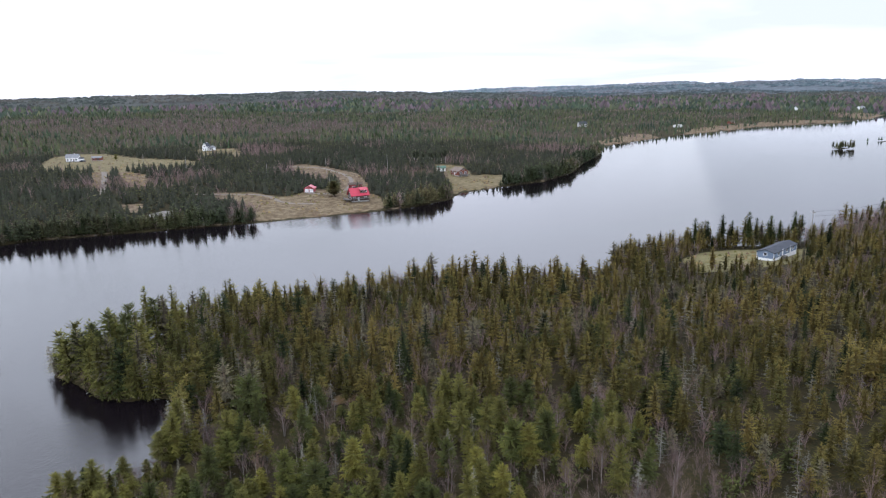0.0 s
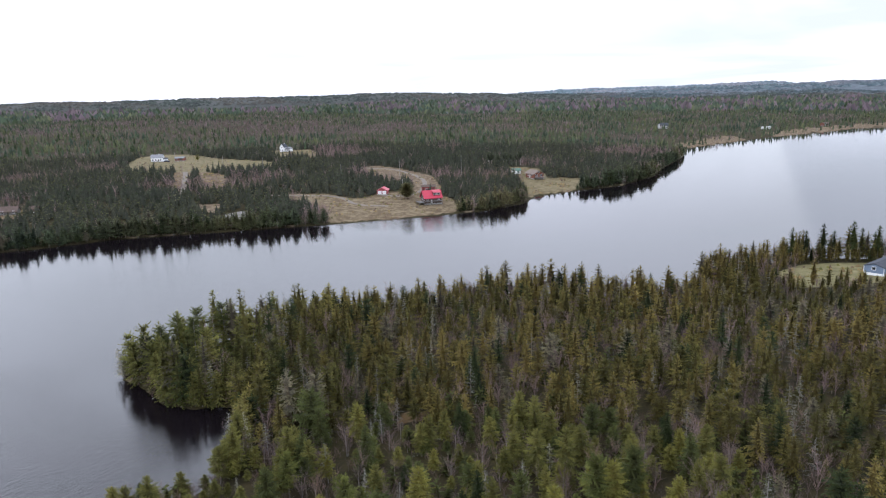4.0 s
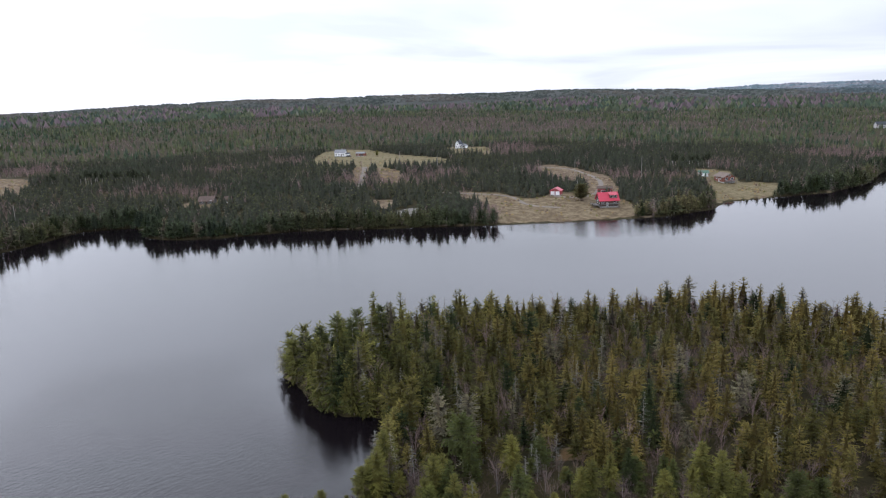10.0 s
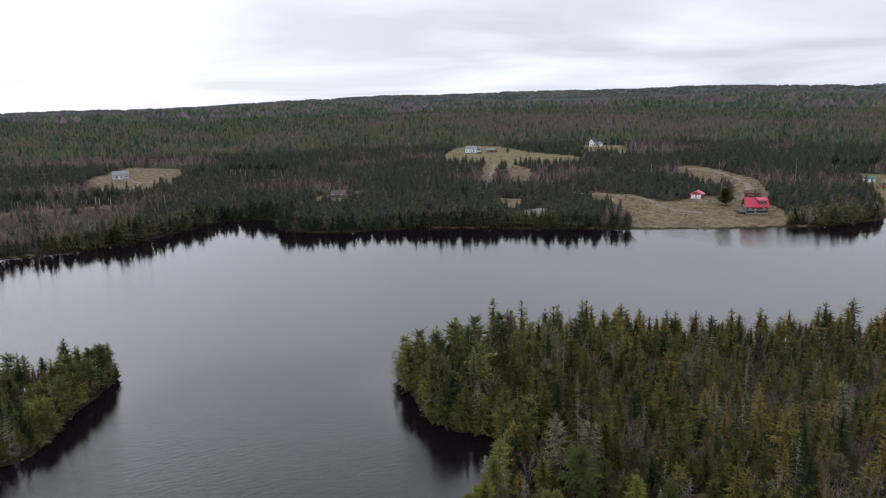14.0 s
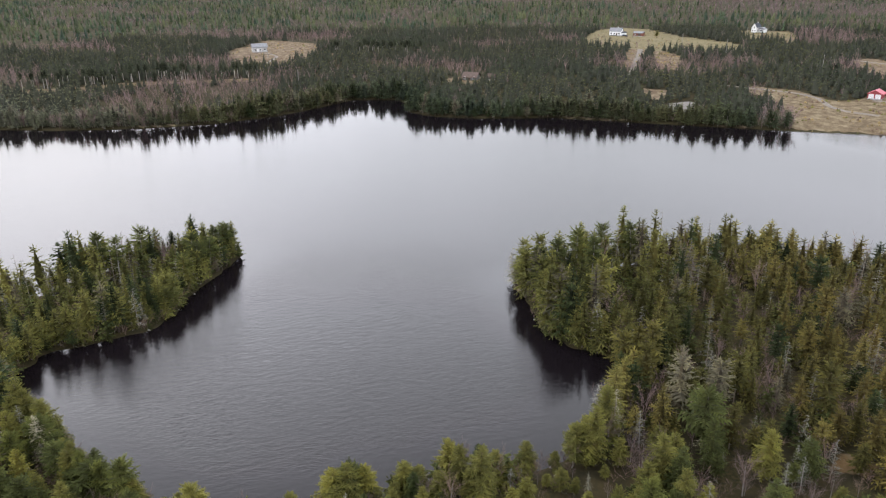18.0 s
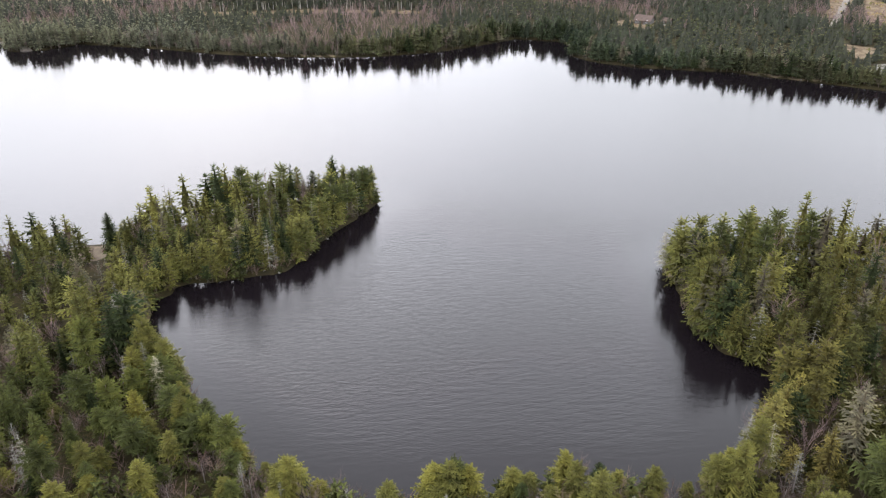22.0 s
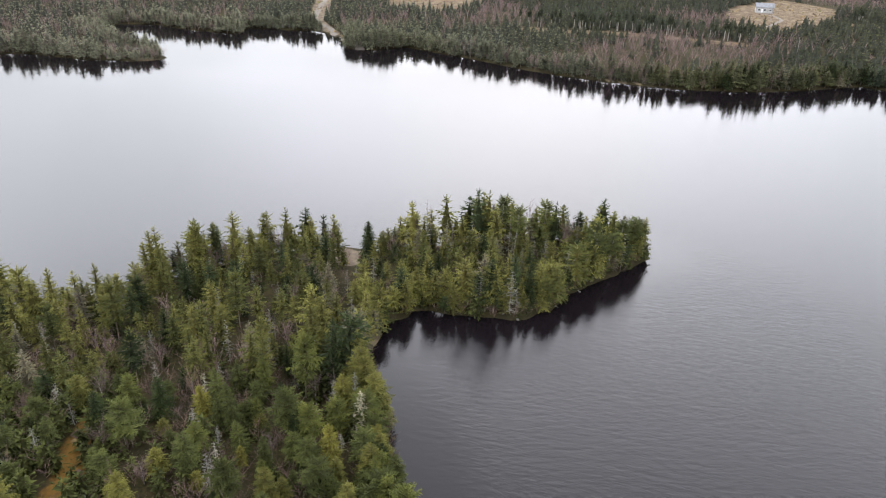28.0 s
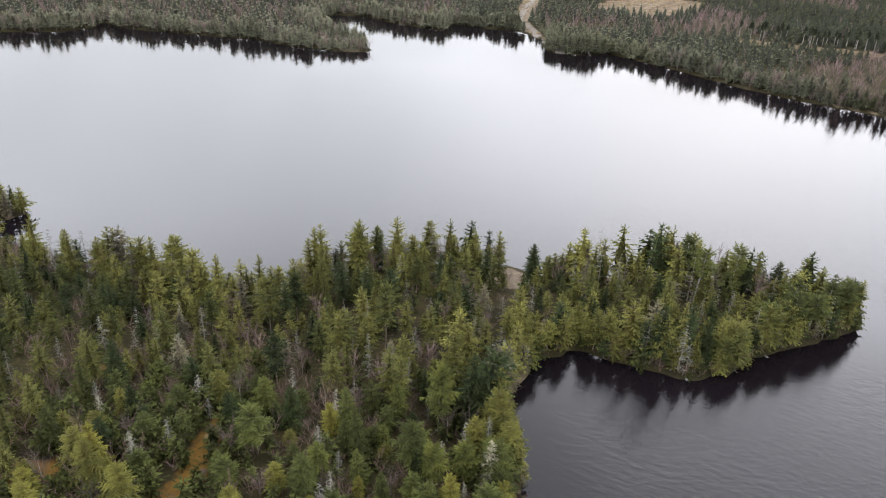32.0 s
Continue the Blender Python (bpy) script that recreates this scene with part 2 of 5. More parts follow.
m_green_roof = weathered("green_shingle_roof", (0.10, 0.17, 0.13), 0.9, 0.2, 0.7)
m_stone = weathered("concrete_footing", (0.42, 0.41, 0.39), 0.9, 0.2, 1.0)
m_deck = weathered("grey_weathered_deck", (0.15, 0.14, 0.13), 0.9, 0.25, 1.0)
m_pole = weathered("grey_weathered_pole", (0.24, 0.22, 0.20), 0.95, 0.2, 1.0)
m_metal = weathered("dull_grey_metal", (0.45, 0.46, 0.48), 0.45, 0.1, 2.0, metal=0.8)
m_glass = shader("window_glass", (0.02, 0.025, 0.03), 0.06, 0.0, 0.6)[0]
m_trim = weathered("white_trim", (0.8, 0.8, 0.79), 0.5, 0.04, 1.0)
m_rock = weathered("pale_granite", (0.17, 0.16, 0.145), 0.9, 0.3, 1.5, bump=0.5)
m_car = weathered("dark_car_paint", (0.03, 0.035, 0.05), 0.25, 0.1, 1.0)
m_rubber = shader("black_rubber", (0.02, 0.02, 0.02), 0.8)[0]
m_dirt = weathered("trodden_dirt_track", (0.175, 0.15, 0.125), 0.95, 0.25, 0.5, bump=0.4)

# ---- plan of the lake and the land (metres) ----
SHORE_NEAR = [  # the camera's side, from the east: back of the wooded point, its tip, the bay, the spit, the south
    (900, 1150), (700, 930), (560, 790), (520, 700), (440, 570), (330, 425), (240, 345), (190, 306), (162, 287), (136, 260), (112, 251),
    (95, 254), (74, 241), (58, 229), (46, 203), (30, 203), (12, 208), (-8, 210), (-24, 195), (-46, 190), (-60, 182), (-73, 163), (-84.5, 146),
    (-83.5, 141.5), (-79, 139.5), (-72, 133), (-67, 129), (-61, 128.3), (-55, 130), (-51, 124), (-47.5, 112), (-46.5, 104), (-49, 97), (-54, 91),
    (-59, 84), (-62.5, 76), (-68, 69), (-77, 64)]
SHORE_SPIT = [
    (-87, 62.5), (-97, 63), (-109, 61), (-115, 62), (-122, 65), (-126, 71), (-123.5, 78), (-120.7, 86), (-123, 92.5), (-128, 98), (-132, 105),
    (-135, 111), (-139.5, 117.5), (-143, 117), (-148, 108), (-153, 96), (-152, 84), (-149, 75), (-147.5, 68), (-152, 62), (-152, 52), (-149, 42),
    (-146, 33), (-139, 26), (-132, 22), (-132, 14), (-138, 5), (-137, -6), (-139, -18), (-145, -27), (-147.5, -32.5), (-150, -37), (-154.5, -38.5), (-161, -35), (-163, -42), (-168, -54), (-180, -90),
    (-205, -160), (-240, -260), (-290, -330)]
SHORE_WEST = [  # the far side, from the south-west round to the north-east
    (-335, -320), (-345, -230), (-351, -174), (-358, -152), (-374, -143), (-391, -147), (-377, -131), (-370, -94), (-366, -60), (-352, -36),
    (-347, -15), (-349, -5), (-353, -2), (-366, -8), (-380, -22), (-405, -38), (-440, -50), (-458, -42), (-456, -26), (-436, -5), (-419, 23), (-441, 25), (-436, 42), (-429, 63), (-408, 74),
    (-373, 75), (-369, 88), (-377, 104), (-362, 115), (-345, 129), (-318, 147), (-300, 164), (-288, 180), (-277, 197), (-270.5, 224), (-273, 252),
    (-277, 274), (-258, 287), (-240, 276), (-232, 266)]
SHORE_NORTH = [
    (-215, 265), (-199, 272), (-173, 294), (-148, 303), (-113, 316), (-87, 326), (-60, 338), (-35, 350.5), (-14, 363), (4, 386), (11, 413), (33, 431),
    (64, 454), (89, 495), (108, 554), (139, 634), (168, 738), (222, 800), (281, 867), (327, 910), (395, 964), (460, 1030), (519, 1054), (608, 1085),
    (697, 1170), (787, 1280), (900, 1400)]
ISLET = [(346, 638), (352, 632), (362, 632), (369, 637), (364, 644), (353, 645)]
SPIT_EAST = [(420, 716), (432, 706), (470, 700), (540, 690), (560, 720), (480, 724)]

# clearings: outline, height of grass green (0) to bare earth (1), gravel share
CLEARINGS = [
    ([(-86, 322), (-92, 345), (-110, 368), (-124, 378), (-126, 389), (-104, 389), (-88, 378), (-78, 386), (-78, 400), (-68, 400), (-62, 390),
      (-44, 390), (-36, 384), (-33, 372), (-30, 350), (-36, 346), (-60, 334)], 0.42, 0.0),
    ([(-110, 500), (-104, 520), (-82, 502), (-58, 470), (-44, 416), (-42, 396), (-58, 388), (-60, 420), (-66, 450), (-80, 440), (-92, 462)], 0.62, 0.15),
    ([(6, 396), (12, 412), (33, 430), (43, 468), (26, 468), (19, 462), (14, 504), (-6, 514), (-8, 500), (-2, 472), (2, 450), (5, 425)], 0.34, 0.0),
    ([(-303, 538), (-326, 600), (-318, 622), (-294, 622), (-250, 578), (-188, 544), (-172, 505), (-199, 490), (-222, 486), (-251, 480), (-270, 484)], 0.31, 0.0),
    ([(-222, 486), (-196, 470), (-176, 418), (-184, 416), (-205, 452), (-214, 470)], 0.6, 0.1),
    ([(-236, 480), (-226, 482), (-200, 416), (-204, 414), (-226, 452)], 0.65, 0.15),
    ([(-226, 640), (-218, 618), (-186, 560), (-166, 572), (-164, 590), (-190, 650)], 0.33, 0.0),
    ([(-139, 326), (-142, 338), (-137, 346), (-131, 342), (-130, 334), (-133, 326)], 1.0, 0.9),
    ([(-168, 358), (-154, 360), (-148, 342), (-154, 340)], 0.6, 0.2),
    ([(-374, 300), (-396, 288), (-432, 304), (-468, 332), (-490, 378), (-448, 390), (-402, 354)], 0.5, 0.0),
    ([(74, 206), (78, 226), (88, 236), (108, 238), (124, 234), (119, 222), (103, 209), (92, 204), (82, 203)], 0.2, 0.0),
    ([(-372, 72), (-400, 77), (-452, 67), (-520, 77), (-600, 92), (-600, 82), (-520, 66), (-455, 59), (-405, 71)], 0.6, 0.25),
    ([(-500, 104), (-462, 132), (-480, 160), (-530, 185), (-560, 160), (-530, 120)], 0.55, 0.0),
    ([(-252, 284), (-250, 289), (-243, 286), (-235, 275), (-239, 274)], 0.6, 0.4),
    ([(-264, 324), (-266, 338), (-252, 348), (-240, 340), (-244, 326)], 0.6, 0.0),
    ([(-398, 160), (-382, 190), (-366, 220), (-340, 262), (-347, 266), (-373, 224), (-390, 196), (-406, 164)], 0.5, 0.1),
    ([(-400, 358), (-343, 393), (-338, 387), (-396, 351)], 0.5, 0.1),
    ([(168, 738), (225, 802), (262, 846), (240, 870), (190, 800), (160, 760)], 0.62, 0.1),
    ([(300, 880), (330, 908), (400, 964), (470, 1030), (520, 1050), (610, 1082), (600, 1110), (500, 1085), (440, 1045), (370, 985), (300, 920)], 0.66, 0.1),
    ([(690, 1160), (790, 1280), (850, 1400), (700, 1290), (640, 1150)], 0.5, 0.1),
    ([(-20, 119), (-20.5, 121.5), (-18, 122.5), (-17, 120)], 0.8, 0.0),
    ([(-80.5, 26.0), (-86, 26.2), (-90, 27.2), (-96, 26.9), (-103, 28.0), (-102.5, 29.6), (-95, 29.0), (-90, 29.6), (-86, 28.8), (-80.5, 28.9)], 0.9, 0.0),
    ([(-86, 11), (-88, 15), (-90.5, 14.5), (-89, 10.5)], 0.9, 0.0),
    ([(-143, -30), (-147, -31), (-150, -37), (-147, -40), (-142, -36)], 0.55, 0.2),
    ([(-106, 8), (-107, 11), (-109, 10), (-108, 7)], 0.9, 0.0),
    ([(-153, 62), (-147, 69), (-143, 66), (-141, 60), (-147, 55)], 0.75, 0.3),
]


def polygon(points):
    return np.array(points, float)


def inside(poly, x, y):
    hit = np.zeros(x.shape, bool)
    for (ax, ay), (bx, by) in zip(poly, np.roll(poly, -1, 0)):
        if ay != by:
            hit ^= ((ay > y) != (by > y)) & (x < (bx - ax) * (y - ay) / (by - ay) + ax)
    return hit


def edge_distance(poly, x, y):
    best = np.full(x.shape, 1e18)
    for (ax, ay), (bx, by) in zip(poly, np.roll(poly, -1, 0)):
        ux, uy = bx - ax, by - ay
        s = np.clip(((x - ax) * ux + (y - ay) * uy) / (ux * ux + uy * uy), 0, 1)
        best = np.minimum(best, (x - ax - s * ux) ** 2 + (y - ay - s * uy) ** 2)
    return np.sqrt(best)


def wavy(x, y, size, seed=0.0):
    """A cheap smooth field between about -1 and 1 with features of the given size."""
    a, b = x / size + seed * 1.7, y / size + seed * 2.3
    return (np.sin(1.9 * a + 1.3 * np.sin(1.1 * b)) + np.sin(2.3 * b + 1.7 * np.sin(0.9 * a + 1.0)) + np.sin(1.4 * (a + b) + 1.1 * np.sin(1.7 * (a - b)))) / 2.4


LAKE = polygon(SHORE_NEAR + SHORE_SPIT + SHORE_WEST + SHORE_NORTH)
ISLANDS = [polygon(ISLET), polygon(SPIT_EAST)]


def inland(x, y):
    """Metres from the water's edge, negative on the lake."""
    d = edge_distance(LAKE, x, y)
    d = np.where(inside(LAKE, x, y), -d, d)
    for isle in ISLANDS:
        e = edge_distance(isle, x, y)
        d = np.maximum(d, np.where(inside(isle, x, y), e, -e))
    return d + 0.5 * wavy(x, y, 3.1) * np.exp(-np.abs(d) / 6) + 0.35 * wavy(x, y, 1.2, 3.0) * np.exp(-np.abs(d) / 4)


def smooth(v, a, b):
    s = np.clip((v - a) / (b - a), 0, 1)
    return s * s * (3 - 2 * s)


def height(x, y, d=None):
    x, y = np.asarray(x, float), np.asarray(y, float)
    d = inland(x, y) if d is None else d
    land = np.maximum(d, 0)
    low = 0.45 * smooth(land, 0, 1.6) + 4.6 * (1 - np.exp(-land / 48)) + 0.024 * np.minimum(land, 900)
    r = np.hypot(x + 15, y - 35) + 1e-6
    far = 40 + 34 * np.clip(((0.6 * x + 0.8 * y) / r + 0.3) / 1.3, 0, 1)
    s = smooth(land, 500, 3300)
    low = low * (1 - s) + far * s
    low = low + wavy(x, y, 26.0) * 0.5 * smooth(land, 8, 40) + wavy(x, y, 230.0, 2.0) * 4.0 * smooth(land, 150, 700) + wavy(x, y, 560.0, 5.0) * 11.0 * smooth(land, 700, 2500) + wavy(x, y, 1500.0, 8.0) * 10.0 * smooth(land, 1500, 3500)
    low = low + wavy(x, y, 300.0, 11.0) * 6.5 * smooth(land, 450, 1300)
    return np.where(d > 0, low, np.maximum(d * 0.35, -6.0))


def clearing(x, y):
    """How clear of trees a place is (metres inside), how bare its ground is, and how gravelly."""
    depth, bare, stony = np.full(x.shape, -99.0), np.zeros(x.shape), np.zeros(x.shape)
    for outline, earth, gravel in CLEARINGS:
        poly = polygon(outline)
        near = (x > poly[:, 0].min() - 9) & (x < poly[:, 0].max() + 9) & (y > poly[:, 1].min() - 9) & (y < poly[:, 1].max() + 9)
        if near.any():
            e = edge_distance(poly, x[near], y[near])
            e = np.where(inside(poly, x[near], y[near]), e, -e)
            better = e > depth[near]
            depth[near] = np.where(better, e, depth[near])
            bare[near] = np.where(better, earth, bare[near])
            stony[near] = np.where(better, gravel, stony[near])
    return depth, bare, stony

# ---- helpers for meshes ----
def mesh_of(name, verts, faces, material=None, tint=None):
    """A mesh of triangles from arrays; tint: a colour for each vertex."""
    verts, faces = np.asarray(verts, np.float32), np.asarray(faces, np.int32)
    me = bpy.data.meshes.new(name)
    me.vertices.add(len(verts))
    me.vertices.foreach_set("co", verts.ravel())
    n, k = faces.shape
    me.loops.add(n * k)
    me.loops.foreach_set("vertex_index", faces.ravel())
    me.polygons.add(n)
    me.polygons.foreach_set("loop_start", np.arange(0, n * k, k, dtype=np.int32))
    me.update(calc_edges=True)
    if material:
        me.materials.append(material)
    if tint is not None:
        a = me.color_attributes.new("tint", "FLOAT_COLOR", "POINT")
        a.data.foreach_set("color", np.c_[tint, np.ones(len(tint))].astype(np.float32).ravel())
    return me


# ---- ground and water ----
STEPS = 410
s = np.linspace(-1, 1, STEPS)
warp = 500 * s + 4400 * np.sign(s) * np.abs(s) ** 6.5
gx, gy = np.meshgrid(warp - 70, warp + 150)
gd = inland(gx, gy)
gz = height(gx, gy, gd) - 45 * smooth(np.hypot(gx + 15, gy - 35), 2240, 2700)
depth, bare, stony = clearing(gx, gy)
red = smooth(depth, -2.0, 1.0) * smooth(gd, 0.6, 2.2)
shore = smooth(gd, 0.0, 0.4) * (1 - smooth(gd, 1.2, 3.2)) * (wavy(gx, gy, 14.0, 9.0) > 0.5)
red, bare, stony = np.maximum(red, shore * 0.8), np.where(shore > red, 0.5, bare), np.where(shore > red, 0.25, stony)
cells = np.arange(STEPS * STEPS).reshape(STEPS, STEPS)
quads = np.stack([cells[:-1, :-1], cells[:-1, 1:], cells[1:, 1:], cells[1:, :-1]], -1).reshape(-1, 4)
me = mesh_of("ground", np.stack([gx, gy, gz], -1).reshape(-1, 3), quads, m_ground)
a = me.color_attributes.new("cover", "FLOAT_COLOR", "POINT")
a.data.foreach_set("color", np.stack([red, bare, stony, np.ones_like(red)], -1).astype(np.float32).ravel())
me.polygons.foreach_set("use_smooth", np.ones(len(quads), bool))
tagged(new("ground", me), "rolling land of forest floor, dry grass and gravel round a lake", "ground", kind="structure")

s = np.linspace(-1, 1, 170)
warp = 320 * s + 2200 * np.sign(s) * np.abs(s) ** 4
wx, wy = np.meshgrid(warp - 120, warp + 160)
def bank_distance(points, x, y):
    best = np.full(x.shape, 1e18)
    for (ax, ay), (bx, by) in zip(points, points[1:]):
        ux, uy = bx - ax, by - ay
        q = np.clip(((x - ax) * ux + (y - ay) * uy) / (ux * ux + uy * uy), 0, 1)
        best = np.minimum(best, (x - ax - q * ux) ** 2 + (y - ay - q * uy) ** 2)
    return np.sqrt(best)


# the wind's ripples: none close under the banks, fewer in the lake's sheltered arms
near_bank, far_bank = bank_distance(SHORE_NEAR + SHORE_SPIT, wx, wy), bank_distance(SHORE_WEST + SHORE_NORTH, wx, wy)
calm = 0.17 + 0.83 * smooth(near_bank, 3, 14) * smooth(far_bank, 25, 100)
calm = calm * (0.46 + 0.54 * smooth(-np.hypot(wx + 88, wy - 96), -70, -40)) * (1 - 0.5 * smooth(wy, 190, 420)) * (1 - 0.3 * smooth(-wy - 0.25 * wx, -60, 80))
calm = np.maximum(calm, 0.6 * smooth(-np.hypot(wx + 48, (wy - 335) * 1.3), -56, -20))
cells = np.arange(170 * 170).reshape(170, 170)
quads = np.stack([cells[:-1, :-1], cells[:-1, 1:], cells[1:, 1:], cells[1:, :-1]], -1).reshape(-1, 4)
me = mesh_of("water", np.stack([wx, wy, 0 * wx], -1).reshape(-1, 3), quads, m_water)
a = me.attributes.new("open_water", "FLOAT", "POINT")
a.data.foreach_set("value", calm.astype(np.float32).ravel())
tagged(new("water", me), "dark rippled lake water reflecting an overcast sky", "lake", kind="structure")


# ---- trees ----
def cone_trunk(h, r, sides=5, lean=0.0):
    ring = [(math.cos(2 * math.pi * k / sides), math.sin(2 * math.pi * k / sides)) for k in range(sides)]
    v = [(c * r, s_ * r, -0.4) for c, s_ in ring] + [(c * r * 0.55 + lean, s_ * r * 0.55, h * 0.5) for c, s_ in ring] + [(lean * 2, 0, h)]
    f = []
    for k in range(sides):
        n = (k + 1) % sides
        f += [(k, n, sides + n), (k, sides + n, sides + k), (sides + k, sides + n, 2 * sides)]
    return np.array(v), np.array(f)


def frond(v, f, tone, rng, base, a, length, width, rise, droop, teeth):
    """One flat, feathery branch: a curved spine with forward-swept twigs on both sides."""
    c, s_ = math.cos(a), math.sin(a)

    def at(g, side, dz=0.0):
        off = side * width * math.sin(math.pi * min(1.0, 0.22 + 0.72 * g))
        return (base[0] + c * length * g - s_ * off, base[1] + s_ * length * g + c * off, base[2] + length * (rise * g - droop * g * g) - 0.32 * abs(off) + dz)

    n = len(v)
    marks = [0.06 + 0.94 * (k / teeth) ** 0.9 for k in range(teeth + 1)]
    for g in marks:
        v.append(at(g, 0))
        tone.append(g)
    for side in (-1, 1):
        for k in range(teeth):
            g = min(1.02, marks[k] + rng.uniform(0.8, 1.5) / teeth)
            f.append((n + k, n + k + 1, len(v)))
            v.append(at(g, side * rng.uniform(0.55, 1.25), rng.uniform(-0.07, 0.05) * length))
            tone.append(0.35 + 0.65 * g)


def crown_of(rng, h, radius, fronds, teeth, start, blunt=0.62, droop=0.24, rise=0.1, ragged_=0.35, width=0.4, core=0.42, clump=0.0):
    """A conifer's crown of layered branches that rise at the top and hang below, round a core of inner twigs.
    Returns vertices, faces and a tint for each vertex: browner within and darkened for the crown's inner shade,
    lightest at the tips."""
    v, f, tone = [], [], []
    lean, bulge = rng.uniform(0, 6.28), rng.uniform(0.05, 0.3)
    for k in range(fronds):
        u = ((k + rng.uniform(0, 1)) / fronds) ** 0.85
        if clump:
            u = min(0.99, u + clump * math.sin(u * 26 + lean) / 26)
        a = 2.4 * k + rng.uniform(-0.5, 0.5)
        reach = radius * (1 - u) ** blunt * min(1.0, 0.6 + 1.5 * u) * rng.uniform(1 - ragged_, 1 + 0.5 * ragged_)
        reach = reach * (1 + bulge * math.sin(a + lean) * (1 - u)) + 0.12 + 0.32 * min(1.0, 6 * (1 - u))
        z = h * (start + (0.97 - start) * u)
        frond(v, f, tone, rng, (0, 0, z), a, reach, reach * width * rng.uniform(0.8, 1.25) + 0.05, rise + 0.95 * u ** 3 + rng.uniform(-0.12, 0.12), droop * (1.15 - u) * rng.uniform(0.6, 1.4), teeth)
    if core:
        rings = ((start + 0.01, 0.45), (start + (1 - start) * 0.3, 1.0), (0.86, 0.08))
        n, sides = len(v), 4
        for q, (u, r) in enumerate(rings):
            for j in range(sides):
                a, g = 6.283 * (j + 0.5 * q) / sides, radius * core * r * rng.uniform(0.6, 1.35)
                v.append((g * math.cos(a), g * math.sin(a), h * (u + rng.uniform(-0.03, 0.03))))
                # darkest tone on the core: the crown's inner shade, put into its colour
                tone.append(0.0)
        for q in range(len(rings) - 1):
            for j in range(sides):
                a0, a1 = n + q * sides + j, n + q * sides + (j + 1) % sides
                f.extend([(a0, a1, a1 + sides), (a0, a1 + sides, a0 + sides)])
    n, t_ = len(v), h * 0.9
    v.extend([(0, 0, h), (0.13, 0.04, t_), (-0.1, 0.1, t_), (-0.04, -0.13, t_)])
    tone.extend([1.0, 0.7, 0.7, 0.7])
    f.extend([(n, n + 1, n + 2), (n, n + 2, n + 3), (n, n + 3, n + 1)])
    # tone to tint: painted inner shade with some brown, up to lightened tips
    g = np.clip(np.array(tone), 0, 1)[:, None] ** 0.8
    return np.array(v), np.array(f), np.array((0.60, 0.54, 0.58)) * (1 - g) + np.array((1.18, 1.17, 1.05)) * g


def sliver(v, f, p, q, w):
    """A thin limb from p to q, as a three-sided spike."""
    d = (q - p).normalized()
    s1 = d.orthogonal().normalized()
    s2 = d.cross(s1)
    n = len(v)
    for k in range(3):
        a = 2.094 * k
        v.append(tuple(p + (s1 * math.cos(a) + s2 * math.sin(a)) * w))
    v.append(tuple(q))
    f.extend([(n, n + 1, n + 3), (n + 1, n + 2, n + 3), (n + 2, n, n + 3)])


def twig(v, f, rng, p, q, w):
    """A fine twig, one tapering blade."""
    s1 = (q - p).cross(Vector((rng.normal(), rng.normal(), rng.normal()))).normalized() * w
    n = len(v)
    v.extend([tuple(p - s1), tuple(p + s1), tuple(q)])
    f.append((n, n + 1, n + 2))


def bare_crown(rng, h, spread, limbs, twigs, w=0.05, fine=0.55):
    """A leafless broadleaf: rising limbs, each with a brush of finer twigs."""
    v, f = [], []
    for k in range(limbs):
        a, z = 2.4 * k + rng.uniform(-0.5, 0.5), h * rng.uniform(0.08, 0.5)
        p = Vector((0, 0, z))
        r = spread * rng.uniform(0.35, 1.0)
        q = Vector((math.cos(a) * r, math.sin(a) * r, min(h * 1.02, z + h * rng.uniform(0.35, 0.55))))
        sliver(v, f, p, q, w)
        for j in range(twigs):
            s0 = p.lerp(q, rng.uniform(0.3, 0.95))
            e = s0 + Vector((math.cos(a) * 0.5 + rng.uniform(-1, 1), math.sin(a) * 0.5 + rng.uniform(-1, 1), rng.uniform(0.5, 1.9))) * spread * 0.4
            twig(v, f, rng, s0, e, w * fine)
    return np.array(v), np.array(f), np.ones((len(v), 3))


def dead_crown(rng, h, radius, whorls, per, w=0.035, twigs=4, low=0.12):
    """A dying conifer: bare, level or drooping branches hung with lichen."""
    v, f = [], []
    for k in range(whorls):
        u = k / whorls
        for j in range(per):
            a = rng.uniform(0, 6.28)
            r = radius * (1 - u) ** 0.7 * rng.uniform(0.45, 1.1) + 0.15
            z = h * (low + (0.98 - low) * u)
            p, q = Vector((0, 0, z)), Vector((math.cos(a) * r, math.sin(a) * r, z - r * rng.uniform(-0.15, 0.3)))
            sliver(v, f, p, q, w)
            for i in range(twigs):
                s0 = p.lerp(q, rng.uniform(0.25, 0.95))
                s_ = rng.choice((-1.0, 1.0)) * rng.uniform(0.4, 1.0)
                e = s0 + Vector((math.cos(a) * 0.5 - math.sin(a) * s_, math.sin(a) * 0.5 + math.cos(a) * s_, rng.uniform(-0.6, 0.15))) * r * 0.36
                twig(v, f, rng, s0, e, w * 1.1)
    return np.array(v), np.array(f), np.ones((len(v), 3))


BARK, LICHEN = np.array((0.15, 0.125, 0.1)), np.array((0.20, 0.19, 0.165))


